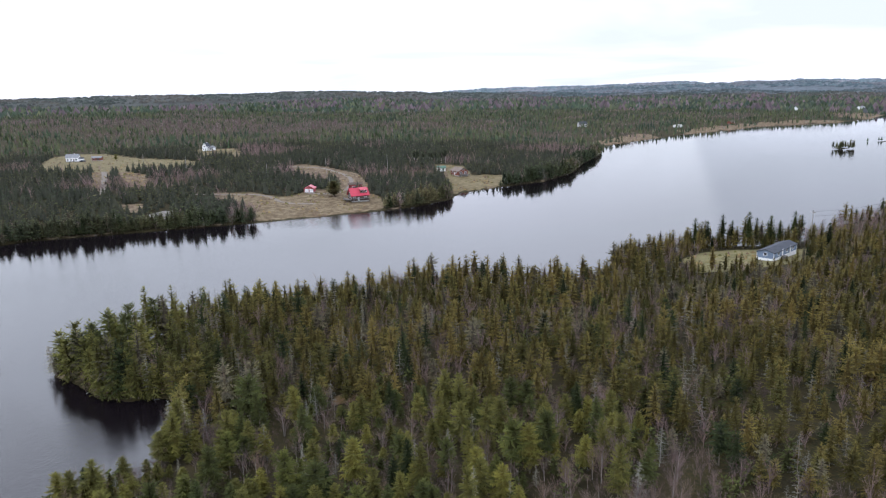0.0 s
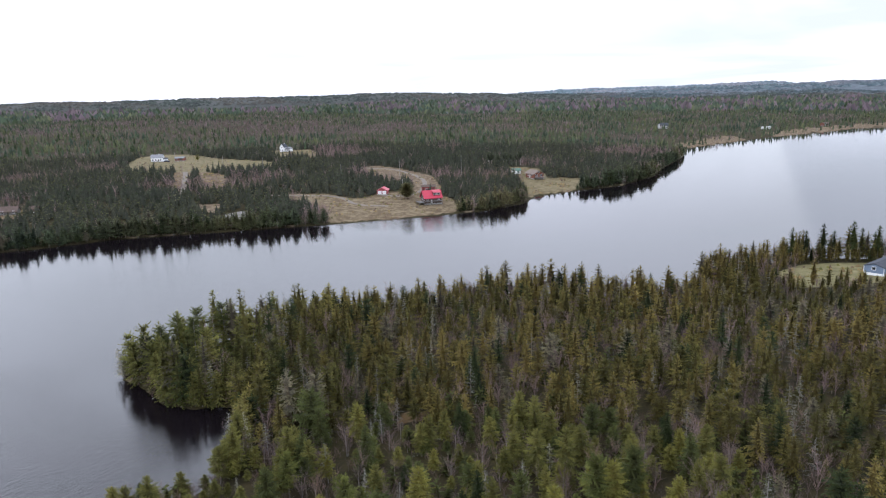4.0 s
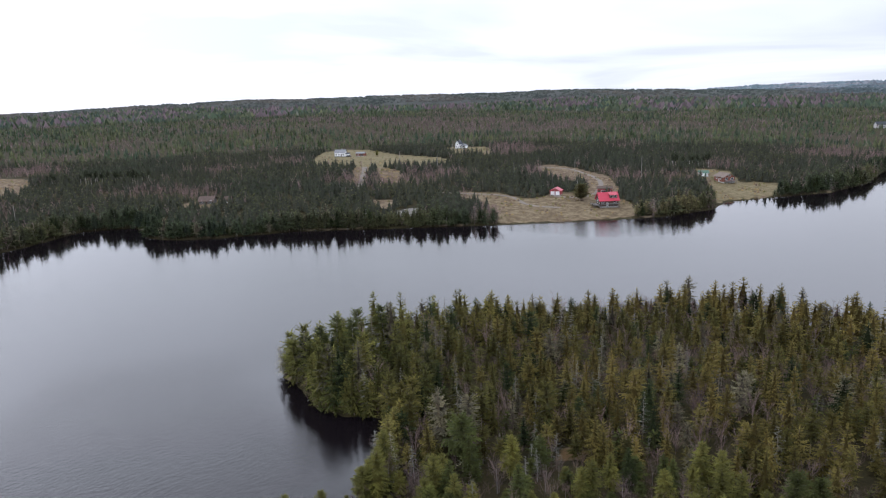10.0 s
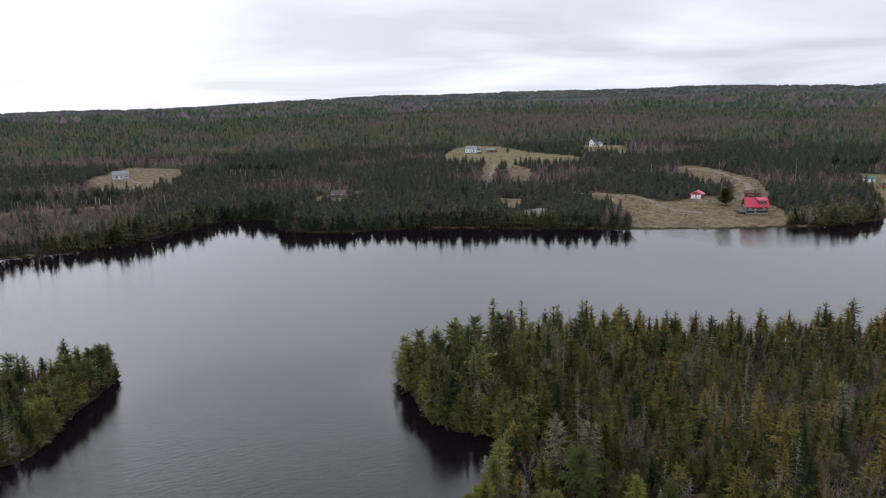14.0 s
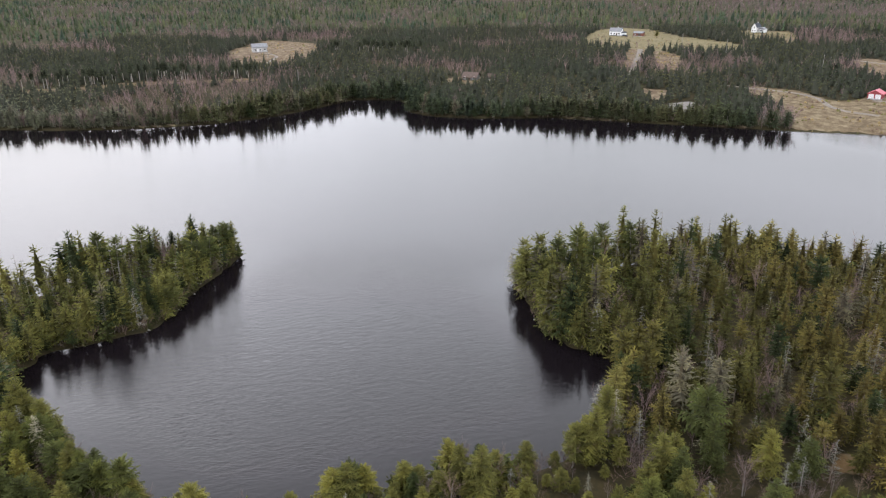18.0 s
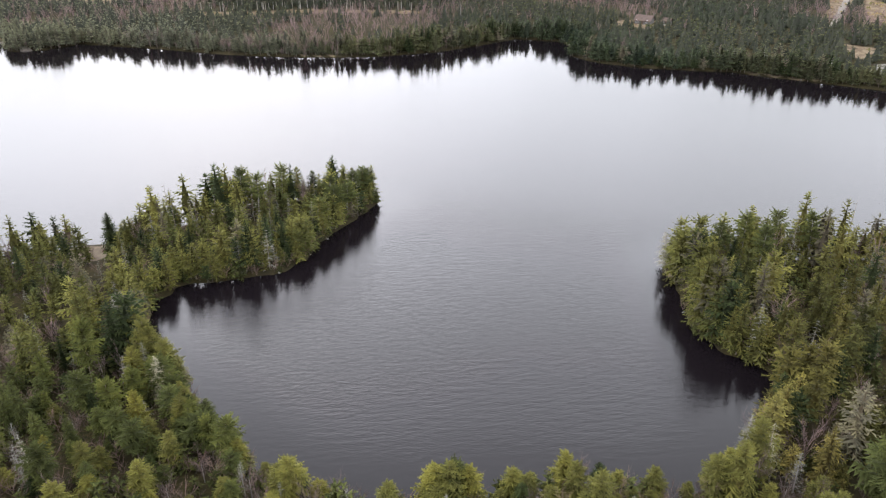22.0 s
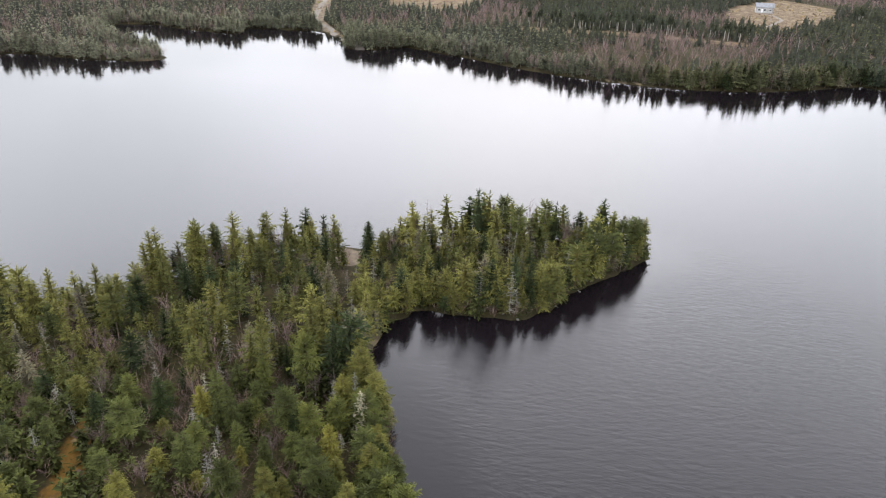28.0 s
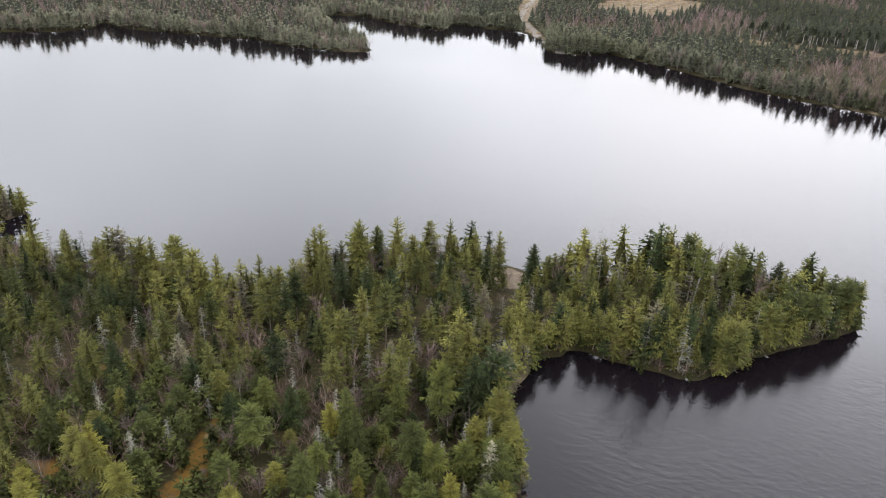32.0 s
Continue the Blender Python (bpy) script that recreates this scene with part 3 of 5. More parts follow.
def joined(trunk, crown, dead=None, bark=BARK):
    """A template for stand(): vertices, faces, the share of the tree's own colour, and a fixed colour to add."""
    vs, fs, mul, add, base = [], [], [], [], 0
    for arrays, own, fixed in ((trunk, 0.0, bark), (crown, 1.0, 0 * BARK), (dead, 0.0, LICHEN)):
        if arrays is None:
            continue
        n = len(arrays[0])
        vs.append(arrays[0])
        fs.append(arrays[1] + base)
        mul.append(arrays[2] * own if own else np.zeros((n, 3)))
        add.append(np.zeros((n, 3)) + fixed)
        base += n
    return np.concatenate(vs), np.concatenate(fs), np.concatenate(mul), np.concatenate(add)


def stand(name, label, templates, kinds, x, y, z, size, turn, colours, category="forest", material=None):
    """Many trees as one mesh. kinds: the template of each tree."""
    vs, fs, cs, base = [], [], [], 0
    for k, (tv, tf, mul, add) in enumerate(templates):
        pick = np.flatnonzero(kinds == k)
        if not len(pick):
            continue
        c, s_ = np.cos(turn[pick])[:, None], np.sin(turn[pick])[:, None]
        wide, tall = size[pick, 0][:, None], size[pick, 1][:, None]
        px = (tv[None, :, 0] * c - tv[None, :, 1] * s_) * wide + x[pick][:, None]
        py = (tv[None, :, 0] * s_ + tv[None, :, 1] * c) * wide + y[pick][:, None]
        pz = tv[None, :, 2] * tall + z[pick][:, None]
        vs.append(np.stack([px, py, pz], -1).reshape(-1, 3))
        fs.append((tf[None] + (np.arange(len(pick)) * len(tv))[:, None, None]).reshape(-1, 3) + base)
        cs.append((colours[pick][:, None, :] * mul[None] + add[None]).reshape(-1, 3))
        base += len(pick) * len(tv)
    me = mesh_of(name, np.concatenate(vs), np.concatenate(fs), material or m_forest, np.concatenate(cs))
    return tagged(new(name, me), label, category, kind="stuff")


def scatter(rng, x0, x1, y0, y1, gap):
    nx, ny = int((x1 - x0) / gap), int((y1 - y0) / gap)
    gx_, gy_ = np.meshgrid(np.arange(nx), np.arange(ny))
    x = x0 + gap * (gx_ + rng.uniform(0, 1, gx_.shape)).ravel()
    y = y0 + gap * (gy_ + rng.uniform(0, 1, gx_.shape)).ravel()
    return x, y


def species(rng, x, y, d, far):
    """Colour and kind for each tree: 0 conifer, 1 dying conifer, 2 bare broadleaf."""
    n = len(x)
    roll = rng.uniform(0, 1, n)
    patchy = wavy(x, y, 34.0, 4.0) + 0.7 * wavy(x, y, 90.0, 7.0)
    hard = 0.16 + 0.10 * smooth(x, -60, -20) + 0.62 * smooth(patchy, 0.2, 0.9) * np.where(x < -60, 0.45, 1.0)
    hard = np.where((x < -118) & (y > 60), 0.05, hard)
    hard = np.maximum(hard, 0.5 * smooth(-np.hypot((x - 24) * 0.6, y - 150), -22, -8))
    hard = np.where((x > -116) & (x < -60) & (y < 72), np.maximum(hard, 0.26), hard)
    dying = np.where((x < -112) & (y > 58), 0.17, 0.09)
    if far:
        belts = wavy(x + 0.4 * y, (y - 0.4 * x) * 2.2, 120.0, 6.0) + 0.7 * wavy(x, y, 40.0, 1.0) + 0.3 * (x < -250) * (d < 80) * (y > 130) * (y < 300)
        belts = belts + 1.3 * smooth(-np.hypot((x + 330) / 420, (y - 1000) / 220), -1.0, -0.5)
        hard = 0.06 + 0.8 * smooth(belts, 0.4, 0.85)
        for gx_, gy_, r_ in ((-345, 256, 17), (-328, 272, 16), (-362, 238, 14), (-312, 236, 14), (-298, 196, 12), (-480, 424, 26), (-537, 507, 34), (-250, 520, 26), (-300, 500, 30), (-165, 620, 40), (12, 520, 22), (-18, 470, 18)):
            hard = np.maximum(hard, 0.75 * smooth(-np.hypot(x - gx_, y - gy_), -r_, -r_ * 0.6))
        hard = np.where((y < 30) & (x < -330), 0.4, hard)
        hard = np.where(np.hypot(x + 16, (y - 366) * 1.2) < 26, 0.12, hard) * np.where(d < 9, 0.6, 1.0)
        dying = 0.02 + 0.10 * (d < 7)
    kind = np.where(roll < hard, 2, np.where(roll > 1 - dying, 1, 0))
    # near shore rows lean to light olive, for the open bank's light
    mix = np.clip(0.5 + 0.45 * wavy(x, y, 22.0, 8.0) + rng.normal(0, 0.28, n) + 0.45 * (d < 8) * (not far), 0, 1)[:, None]
    east = smooth(x, -75, -25)[:, None]
    olive, dark = np.array(OLIVE) * (1 - east) + np.array((0.142, 0.116, 0.036)) * east, np.array(GREEN) * (0.68 + 0.14 * east) * (1 + east * np.array((0.22, 0.0, -0.1)))
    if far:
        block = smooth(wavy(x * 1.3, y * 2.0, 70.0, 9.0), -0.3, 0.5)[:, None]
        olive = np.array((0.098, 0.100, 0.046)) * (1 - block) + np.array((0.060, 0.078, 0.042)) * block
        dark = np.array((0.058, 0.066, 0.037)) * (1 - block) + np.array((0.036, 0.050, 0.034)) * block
    col = olive * mix + dark * (1 - mix)
    deep = rng.uniform(0, 1, n) < np.where((np.hypot(x + 104, y - 46) < 5) | (np.hypot(x + 100, y - 31) < 4) | (np.hypot(x + 93, y - 21) < 5), 0.8, np.where(x < -60, 0.17, 0.11))
    col[deep] = DARK
    sallow = (np.hypot(x + 16, (y - 366) * 1.2) < 19) & (rng.uniform(0, 1, n) < 0.6)
    col[sallow] = np.array((0.15, 0.14, 0.07))
    if not far:
        col[(x < -112) & (y > 58)] *= 1.06
        # shore rows brightened: the open bank's stronger light, painted into their colour
        col[(d < 8) & (x < -35)] *= 1.15
    hoary = rng.uniform(0, 1, n) < (0.03 if far else np.where(x > -50, 0.10, 0.07))
    col[hoary] = np.array((0.120, 0.112, 0.076))
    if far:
        # far west trees paled: the bright haze over that shore, put into colour
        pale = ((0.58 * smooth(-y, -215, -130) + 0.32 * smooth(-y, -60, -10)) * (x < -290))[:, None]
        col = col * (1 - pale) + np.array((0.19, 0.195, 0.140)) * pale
    col[kind == 1] = np.array(GREY) * np.where(d < 7, 0.85, 0.5)[kind == 1][:, None] if far else np.array(GREY) * 0.75
    twig = np.array(TWIG) * rng.uniform(0.75, 1.25, n)[:, None] * np.array((1.08, 1.02, 1.02) if far else (1.0, 0.96, 0.96))
    col[kind == 2] = twig[kind == 2]
    return kind, col * (rng.uniform(0.9, 1.34, n) if far else rng.uniform(0.66, 1.34, n))[:, None]


rng = np.random.default_rng(11)


def tuft(rng, tiers, width, sides=4):
    """A far tree: jagged little cones one over another."""
    v, f = [], []
    for k in range(tiers):
        z, r = 10 * (0.05 + 0.62 * k / tiers), width * (1 - 0.62 * k / tiers)
        n, a0 = len(v), rng.uniform(0, 6.28)
        for j in range(sides):
            q = r * rng.uniform(0.6, 1.3)
            v.append((q * math.cos(a0 + 6.283 / sides * j), q * math.sin(a0 + 6.283 / sides * j), z + rng.uniform(-0.7, 0.7)))
        v.append((rng.uniform(-0.1, 0.1), 0, 10.0 if k == tiers - 1 else z + 4.2))
        f.extend([(n + j, n + (j + 1) % sides, n + sides) for j in range(sides)])
    return np.array(v), np.array(f), np.ones((len(v), 3)), np.zeros((len(v), 3))


near_set, mid_set, far_set, dot_set, hill_set = [], [], [], [], []
for k in range(7):
    if k < 4:
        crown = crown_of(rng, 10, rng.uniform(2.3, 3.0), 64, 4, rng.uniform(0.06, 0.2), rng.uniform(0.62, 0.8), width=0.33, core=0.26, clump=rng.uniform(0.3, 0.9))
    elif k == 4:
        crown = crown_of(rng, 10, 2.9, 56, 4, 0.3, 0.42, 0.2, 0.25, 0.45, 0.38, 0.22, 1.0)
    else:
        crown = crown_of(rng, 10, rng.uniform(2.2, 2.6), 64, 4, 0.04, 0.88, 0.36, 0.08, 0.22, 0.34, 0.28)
    near_set.append(joined(cone_trunk(10, 0.13, 4), crown, dead_crown(rng, 6.5, 2.0, 5, 2, 0.026, 3) if k < 5 else None))
for k in range(3):
    near_set.append(joined(cone_trunk(10, 0.11, 4), dead_crown(rng, 10, 1.9, 16, 4, 0.03, 4)))
for k in range(3):
    near_set.append(joined(cone_trunk(6, 0.08, 4, 0.1), bare_crown(rng, 8.0, 1.9, 14, 12, 0.034), bark=np.array(TWIG)))
for k in range(7):
    start, blunt = (0.08, 0.7) if k < 5 else (0.02, 0.9)
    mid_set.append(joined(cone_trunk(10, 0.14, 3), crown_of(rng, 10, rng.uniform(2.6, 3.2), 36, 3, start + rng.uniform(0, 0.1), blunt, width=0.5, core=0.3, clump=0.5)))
for k in range(3):
    mid_set.append(joined(cone_trunk(10, 0.12, 3), dead_crown(rng, 10, 1.7, 9, 3, 0.045, 2)))
for k in range(3):
    mid_set.append(joined(cone_trunk(6, 0.10, 3, 0.1), bare_crown(rng, 8.0, 2.0, 10, 7, 0.05, 0.7), bark=np.array(TWIG)))
for k in range(7):
    # dark inner cone in the trunk's place, coloured as the crown's shaded inside
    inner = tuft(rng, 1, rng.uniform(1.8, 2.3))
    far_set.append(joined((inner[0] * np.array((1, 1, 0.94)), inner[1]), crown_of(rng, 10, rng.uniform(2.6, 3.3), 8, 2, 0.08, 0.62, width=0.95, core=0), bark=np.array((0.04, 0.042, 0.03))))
for k in range(3):
    far_set.append(joined(cone_trunk(10, 0.14, 3), dead_crown(rng, 10, 1.6, 5, 2, 0.08, 1)))
for k in range(3):
    far_set.append(joined(cone_trunk(7, 0.12, 3, 0.1), bare_crown(rng, 9, 2.2, 6, 4, 0.10, 0.9), bark=np.array(TWIG) * 0.8))
for k in range(5):
    dot_set.append(tuft(rng, 2, rng.uniform(2.0, 2.8)))
for k in range(3):
    dot_set.append((*bare_crown(rng, 8.5, 2.8, 5, 2, 0.3, 0.9), np.zeros((5 * 10, 3))))
for k in range(4):
    hill_set.append(tuft(rng, 1, rng.uniform(3.0, 4.5)))


def grow(name, label, rng, x, y, templates, far=False, tall=(0.56, 1.0), exclude=None, counts=(7, 3, 3), near_shore=0.6, edge=-0.8):
    d = inland(x, y)
    depth = clearing(x, y)[0]
    keep = (d > near_shore) & ((depth < edge) | (y > 700) & (wavy(x, y, 17.0, 3.0) > -0.3) & (d > 3))
    if exclude is not None:
        keep &= ~exclude(x, y, d)
    x, y, d = x[keep], y[keep], d[keep]
    z = height(x, y, d)
    kind, col = species(rng, x, y, d, far)
    n = len(x)
    first = np.cumsum((0,) + counts)[kind]
    span = np.array(counts)[kind]
    which = first + (rng.uniform(0, 1, n) * span).astype(int)
    lofty = rng.uniform(*tall, n) * (1 + 0.16 * wavy(x, y, 18.0, 2.0))
    tip = smooth(-np.hypot(x + 68, (y - 152) * 0.8), -26, -12)
    back = smooth(-np.hypot(x + 146, (y - 83) * 0.6), -10, -5)
    low = smooth(-np.hypot((x + 72) * 0.5, y - 60), -16, -8)
    for ax, ay, r, cut in ((-43, 95, 9.5, 0.68), (-59, 70.5, 8, 0.75), (-53, 82, 9, 0.35), (80, 180, 28, 0.26), (98, 204, 17, 0.45), (-90, 31, 5, 0.45), (-82, 30.5, 5, 0.42), (-17, 114, 3, 0.4), (-150, -36, 24, 0.4), (-350, -8, 20, 0.42), (-141, -30, 7, 0.5)):
        lofty = lofty * (1 - cut * smooth(-np.hypot(x - ax, y - ay), -r, -r * 0.5))
    lofty = lofty * (1 + 0.22 * tip + 0.16 * back - 0.26 * low) * np.where((x < -118) & (x > -160) & (y > 60) & (y < 125), 0.84, 1.0)
    lofty = lofty * np.where(rng.uniform(0, 1, n) < 0.42, rng.uniform(0.4, 0.78, n), rng.uniform(0.86, 1.14, n))
    lofty = lofty * (np.where(kind == 2, 1.18, 1.0) if far else 1 - np.where(x < -62, 0.25, 0.18) * smooth(d, 6, 15))
    size = np.stack([lofty ** 0.7 * rng.uniform(0.8, 1.2, n) * np.where(d < 2.2, 1.1, 0.96), lofty], -1)
    return (x, y, z, which, kind, size, rng.uniform(0, 6.28, n), col, d)


def nearside(x, y):
    return (x > -200) & (y < 262 + np.maximum(0, x - 40) * 0.6)

# ---- buildings ----
def part(name, bm, material, parent, label=""):
    me = bpy.data.meshes.new(name)
    bm.to_mesh(me)
    bm.free()
    me.materials.append(material)
    ob = new(name, me)
    ob.parent = parent
    return tagged(ob, label) if label else ob


def box(x0, x1, y0, y1, z0, z1, bm=None):
    bm = bm or bmesh.new()
    v = [bm.verts.new((x, y, z)) for z in (z0, z1) for x, y in ((x0, y0), (x1, y0), (x1, y1), (x0, y1))]
    for f in ((3, 2, 1, 0), (4, 5, 6, 7), (0, 1, 5, 4), (1, 2, 6, 5), (2, 3, 7, 6), (3, 0, 4, 7)):
        bm.faces.new([v[k] for k in f])
    return bm


def prism(profile, x0, x1):
    """A solid with the profile (y, z) drawn out along x."""
    bm = bmesh.new()
    a, b = [bm.verts.new((x0, y, z)) for y, z in profile], [bm.verts.new((x1, y, z)) for y, z in profile]
    n = len(profile)
    for k in range(n):
        bm.faces.new((a[k], a[(k + 1) % n], b[(k + 1) % n], b[k]))
    bm.faces.new(a[::-1])
    bm.faces.new(b)
    bmesh.ops.recalc_face_normals(bm, faces=bm.faces)
    return bm


def window(parent, side, along, z, w, h, half, name="window"):
    """A framed pane on one of the four walls: side 'f' front (-y), 'b' back, 'l' left (-x), 'r' right."""
    L, W = half
    a, n = {"f": (0, -W), "b": (180, W), "l": (-90, -L), "r": (90, L)}[side]
    spin = pose(0, 0, 0, 0, 0, a)

    def put(bm):
        bm.transform(Matrix.Translation((along, n, 0) if side in "fb" else (n, along, 0)) @ spin)
        return bm

    frame_bm = box(-w / 2 - 0.1, w / 2 + 0.1, -0.07, 0.03, z + h, z + h + 0.1)
    box(-w / 2 - 0.1, w / 2 + 0.1, -0.09, 0.03, z - 0.1, z, frame_bm)
    box(-w / 2 - 0.1, -w / 2, -0.07, 0.03, z, z + h, frame_bm)
    box(w / 2, w / 2 + 0.1, -0.07, 0.03, z, z + h, frame_bm)
    if w > 0.9:
        box(-0.035, 0.035, -0.06, 0.03, z, z + h, frame_bm)
    ob = part(name, put(frame_bm), m_trim, parent, "white frame")
    part("pane", put(box(-w / 2, w / 2, -0.03, 0.0, z, z + h)), m_glass, ob, "dark glass")
    return ob


def house(name, label, x, y, turn, L, W, wall_h, roof_h, wall, roof, windows=(), doors=(), overhang=0.45, footing=0.4, door_mat=None, chimney=None, category="house", lift=0.0):
    """A gabled building: ridge along its own x, front towards its own -y."""
    root = tagged(new(name), label, category)
    root.matrix_basis = pose(x, y, float(height(np.array([x]), np.array([y]))[0]) + lift, 0, 0, turn)
    l, w = L / 2, W / 2
    part("footing", box(-l + 0.05, l - 0.05, -w + 0.05, w - 0.05, -1.2, footing), m_stone, root)
    part("wall", prism([(-w, footing), (w, footing), (w, wall_h), (0, wall_h + roof_h - 0.02), (-w, wall_h)], -l, l), wall, root)
    t = 0.18
    k = roof_h / w
    for side, s_ in (("front", -1), ("back", 1)):
        eave = (s_ * (w + overhang), wall_h - k * overhang)
        ridge = (0.0 if s_ < 0 else 0.002, wall_h + roof_h)
        part("roof", prism([eave, (eave[0], eave[1] + t), (ridge[0], ridge[1] + t), ridge], -l - overhang, l + overhang), roof, root)
    for spec in windows:
        window(root, *spec, (l, w))
    for side, along, dw, dh in doors:
        a, n = {"f": (0, -w), "b": (180, w), "l": (-90, -l), "r": (90, l)}[side]
        bm = box(-dw / 2, dw / 2, -0.06, 0.02, footing, footing + dh)
        bm.transform(Matrix.Translation((along, n, 0) if side in "fb" else (n, along, 0)) @ pose(0, 0, 0, 0, 0, a))
        part("door", bm, door_mat or m_trim, root)
    if chimney is not None:
        part("chimney", box(chimney - 0.35, chimney + 0.35, -0.3, 0.3, wall_h + roof_h * 0.5, wall_h + roof_h + 0.9), m_stone, root)
    return root


# the house with the red metal roof by the lake
h = house("lake_house", "dark log house with red metal roof and dormer by the shore", -45.0, 371.5, 24, 10.0, 7.8, 3.7, 3.5, m_log, m_red_roof,
          windows=[("f", -3.5, 2.2, 1.3, 1.1), ("f", 3.2, 2.2, 1.3, 1.1), ("l", -2.0, 1.9, 1.7, 1.7), ("l", 1.4, 1.9, 1.7, 1.7), ("l", -0.2, 4.5, 1.3, 1.1)], doors=[("f", -1.0, 0.95, 2.0)], overhang=0.7)
part("dormer", box(0.4, 4.4, -3.2, -0.4, 4.2, 6.4), m_log, h)
part("dormer_roof", prism([(-3.9, 6.15), (-3.9, 6.35), (0.1, 7.45), (0.1, 7.25)], 0.1, 4.8), m_red_roof, h, "red metal roof")
for wx_ in (1.4, 3.4):
    ob = part("window", box(wx_ - 0.75, wx_ + 0.75, -3.26, -3.18, 4.95, 6.05), m_trim, h, "white frame")
    part("pane", box(wx_ - 0.62, wx_ + 0.62, -3.29, -3.2, 5.08, 5.92), m_glass, ob, "dark glass")
part("deck", box(-8.2, -5.02, -4.3, 3.6, 1.0, 1.2), m_deck, h, "grey weathered boards")
part("deck", box(-5.0, 5.0, -5.9, -3.92, 1.6, 1.8), m_deck, h, "grey weathered boards")
for px_, py_ in [(-8.1, -4.2), (-8.1, 0.0), (-8.1, 3.5)]:
    part("deck_post", box(px_ - 0.08, px_ + 0.08, py_ - 0.08, py_ + 0.08, -0.9, 2.1), m_deck, h)
for px_ in (-4.9, -1.6, 1.6, 4.9):
    part("deck_post", box(px_ - 0.09, px_ + 0.09, -5.85, -5.67, -1.2, 2.7), m_deck, h)
part("railing", box(-5.0, 5.0, -5.88, -5.8, 2.6, 2.7), m_deck, h)
part("railing", box(-8.2, -8.12, -4.3, 3.6, 2.05, 2.12), m_deck, h)
h.scale = (0.9, 0.9, 0.92)

# its garage and shed
h = house("garage", "red two-door garage with white doors and red metal roof", -74.2, 393.0, 90, 7.5, 6.6, 2.7, 1.7, m_red_wall, m_red_roof)
for ax in (-1.55, 1.55):
    bm = box(-3.80, -3.74, ax - 1.25, ax + 1.25, 0.35, 2.5)
    d_ob = part("garage_door", bm, m_trim, h, "white panelled door")
    for kz in (0.85, 1.4, 1.95):
        part("panel_rail", box(-3.83, -3.79, ax - 1.2, ax + 1.2, kz - 0.03, kz + 0.03), m_tan_wall, d_ob)
part("gable_board", box(-3.82, -3.76, -3.2, 3.2, 2.62, 2.78), m_red_roof, h)
h.scale = (0.84, 0.84, 0.84)
h = house("garden_shed", "dark red-brown shed with a white window behind the lake house", -49.6, 398.0, 8, 7.4, 4.6, 3.2, 0.8, m_red_wall, m_log, windows=[("f", -0.6, 1.1, 1.9, 1.0), ("f", 2.6, 1.2, 0.8, 0.8)], doors=[("f", -2.9, 0.9, 1.9)], door_mat=m_log)

# white gabled house on the rise
h = house("white_house", "white wooden house with a steep gable on a green lawn", -210.0, 636.5, 78, 8.0, 5.6, 5.4, 3.6, m_white, m_dark_roof,
          windows=[("l", -1.2, 1.2, 0.9, 1.4), ("l", 1.2, 1.2, 0.9, 1.4), ("l", 0.0, 4.2, 0.9, 1.4), ("f", -2.0, 1.2, 0.9, 1.4), ("f", 1.6, 3.6, 0.9, 1.3)], chimney=2.0)
part("ell_wall", box(-1.5, 3.8, -9.4, -2.8, 0.3, 3.4), m_white, h)
part("ell_roof", prism([(-9.8, 3.3), (-2.6, 3.3), (-2.6, 3.5), (-6.1, 5.4), (-9.8, 3.5)], -2.0, 4.2), m_grey_roof, h)
window(h, "l", -6.2, 1.3, 1.3, 1.2, (1.55, 2.8))
part("porch_roof", prism([(-8.8, 2.5), (-3.0, 2.5), (-3.0, 2.65), (-8.8, 2.65)], -3.2, -1.5), m_dark_roof, h)
h.scale = (0.78, 0.78, 0.78)

# farmhouse and barn in the meadow
h = house("farm_house", "white farmhouse with a grey roof in a meadow", -290.5, 561.0, 12, 10.5, 7.0, 4.0, 2.6, m_white, m_grey_roof,
          windows=[("f", -3.6, 1.2, 1.1, 1.3), ("f", -0.8, 1.2, 1.1, 1.3), ("f", 3.4, 1.2, 1.3, 1.3), ("l", 0.0, 1.3, 1.0, 1.3), ("l", 0.0, 3.8, 0.9, 1.1), ("r", 0.0, 3.8, 0.9, 1.1)], doors=[("f", 1.4, 0.95, 2.0)], door_mat=m_log, chimney=1.5)
part("annex_wall", box(5.25, 8.8, -2.6, 2.2, 0.2, 2.5), m_white, h)
part("annex_roof", prism([(-2.9, 2.45), (2.5, 2.45), (2.5, 2.6), (-0.2, 3.6), (-2.9, 2.6)], 5.3, 9.1), m_dark_roof, h)
part("porch", box(-5.0, 2.0, -5.4, -3.55, 0.3, 0.55), m_deck, h)
h.scale = (0.86, 0.86, 0.86)
h = house("barn", "small red-brown barn with a grey roof in a meadow", -274.8, 568.0, 6, 7.2, 4.8, 2.5, 0.9, m_rust, m_grey_roof, doors=[("f", 1.2, 2.2, 2.0)], windows=[("f", -2.0, 1.0, 0.9, 0.8)], door_mat=m_log)

# cabin by the water, with its shed
h = house("cabin", "red-brown wooden cabin with a tan roof and deck", 10.5, 464.5, -62, 10.5, 6.8, 3.2, 1.9, m_rust, m_tan_roof,
          windows=[("r", -1.7, 1.5, 1.5, 1.3), ("r", 1.7, 1.5, 1.5, 1.3), ("r", 0.0, 3.7, 1.2, 0.9), ("f", -2.5, 1.5, 1.2, 1.1), ("f", 2.0, 1.5, 1.2, 1.1)], doors=[("f", 0.0, 0.95, 2.0)], overhang=0.7)
part("deck", box(5.25, 7.85, -3.4, 3.4, 0.9, 1.1), m_deck, h, "brown boards")
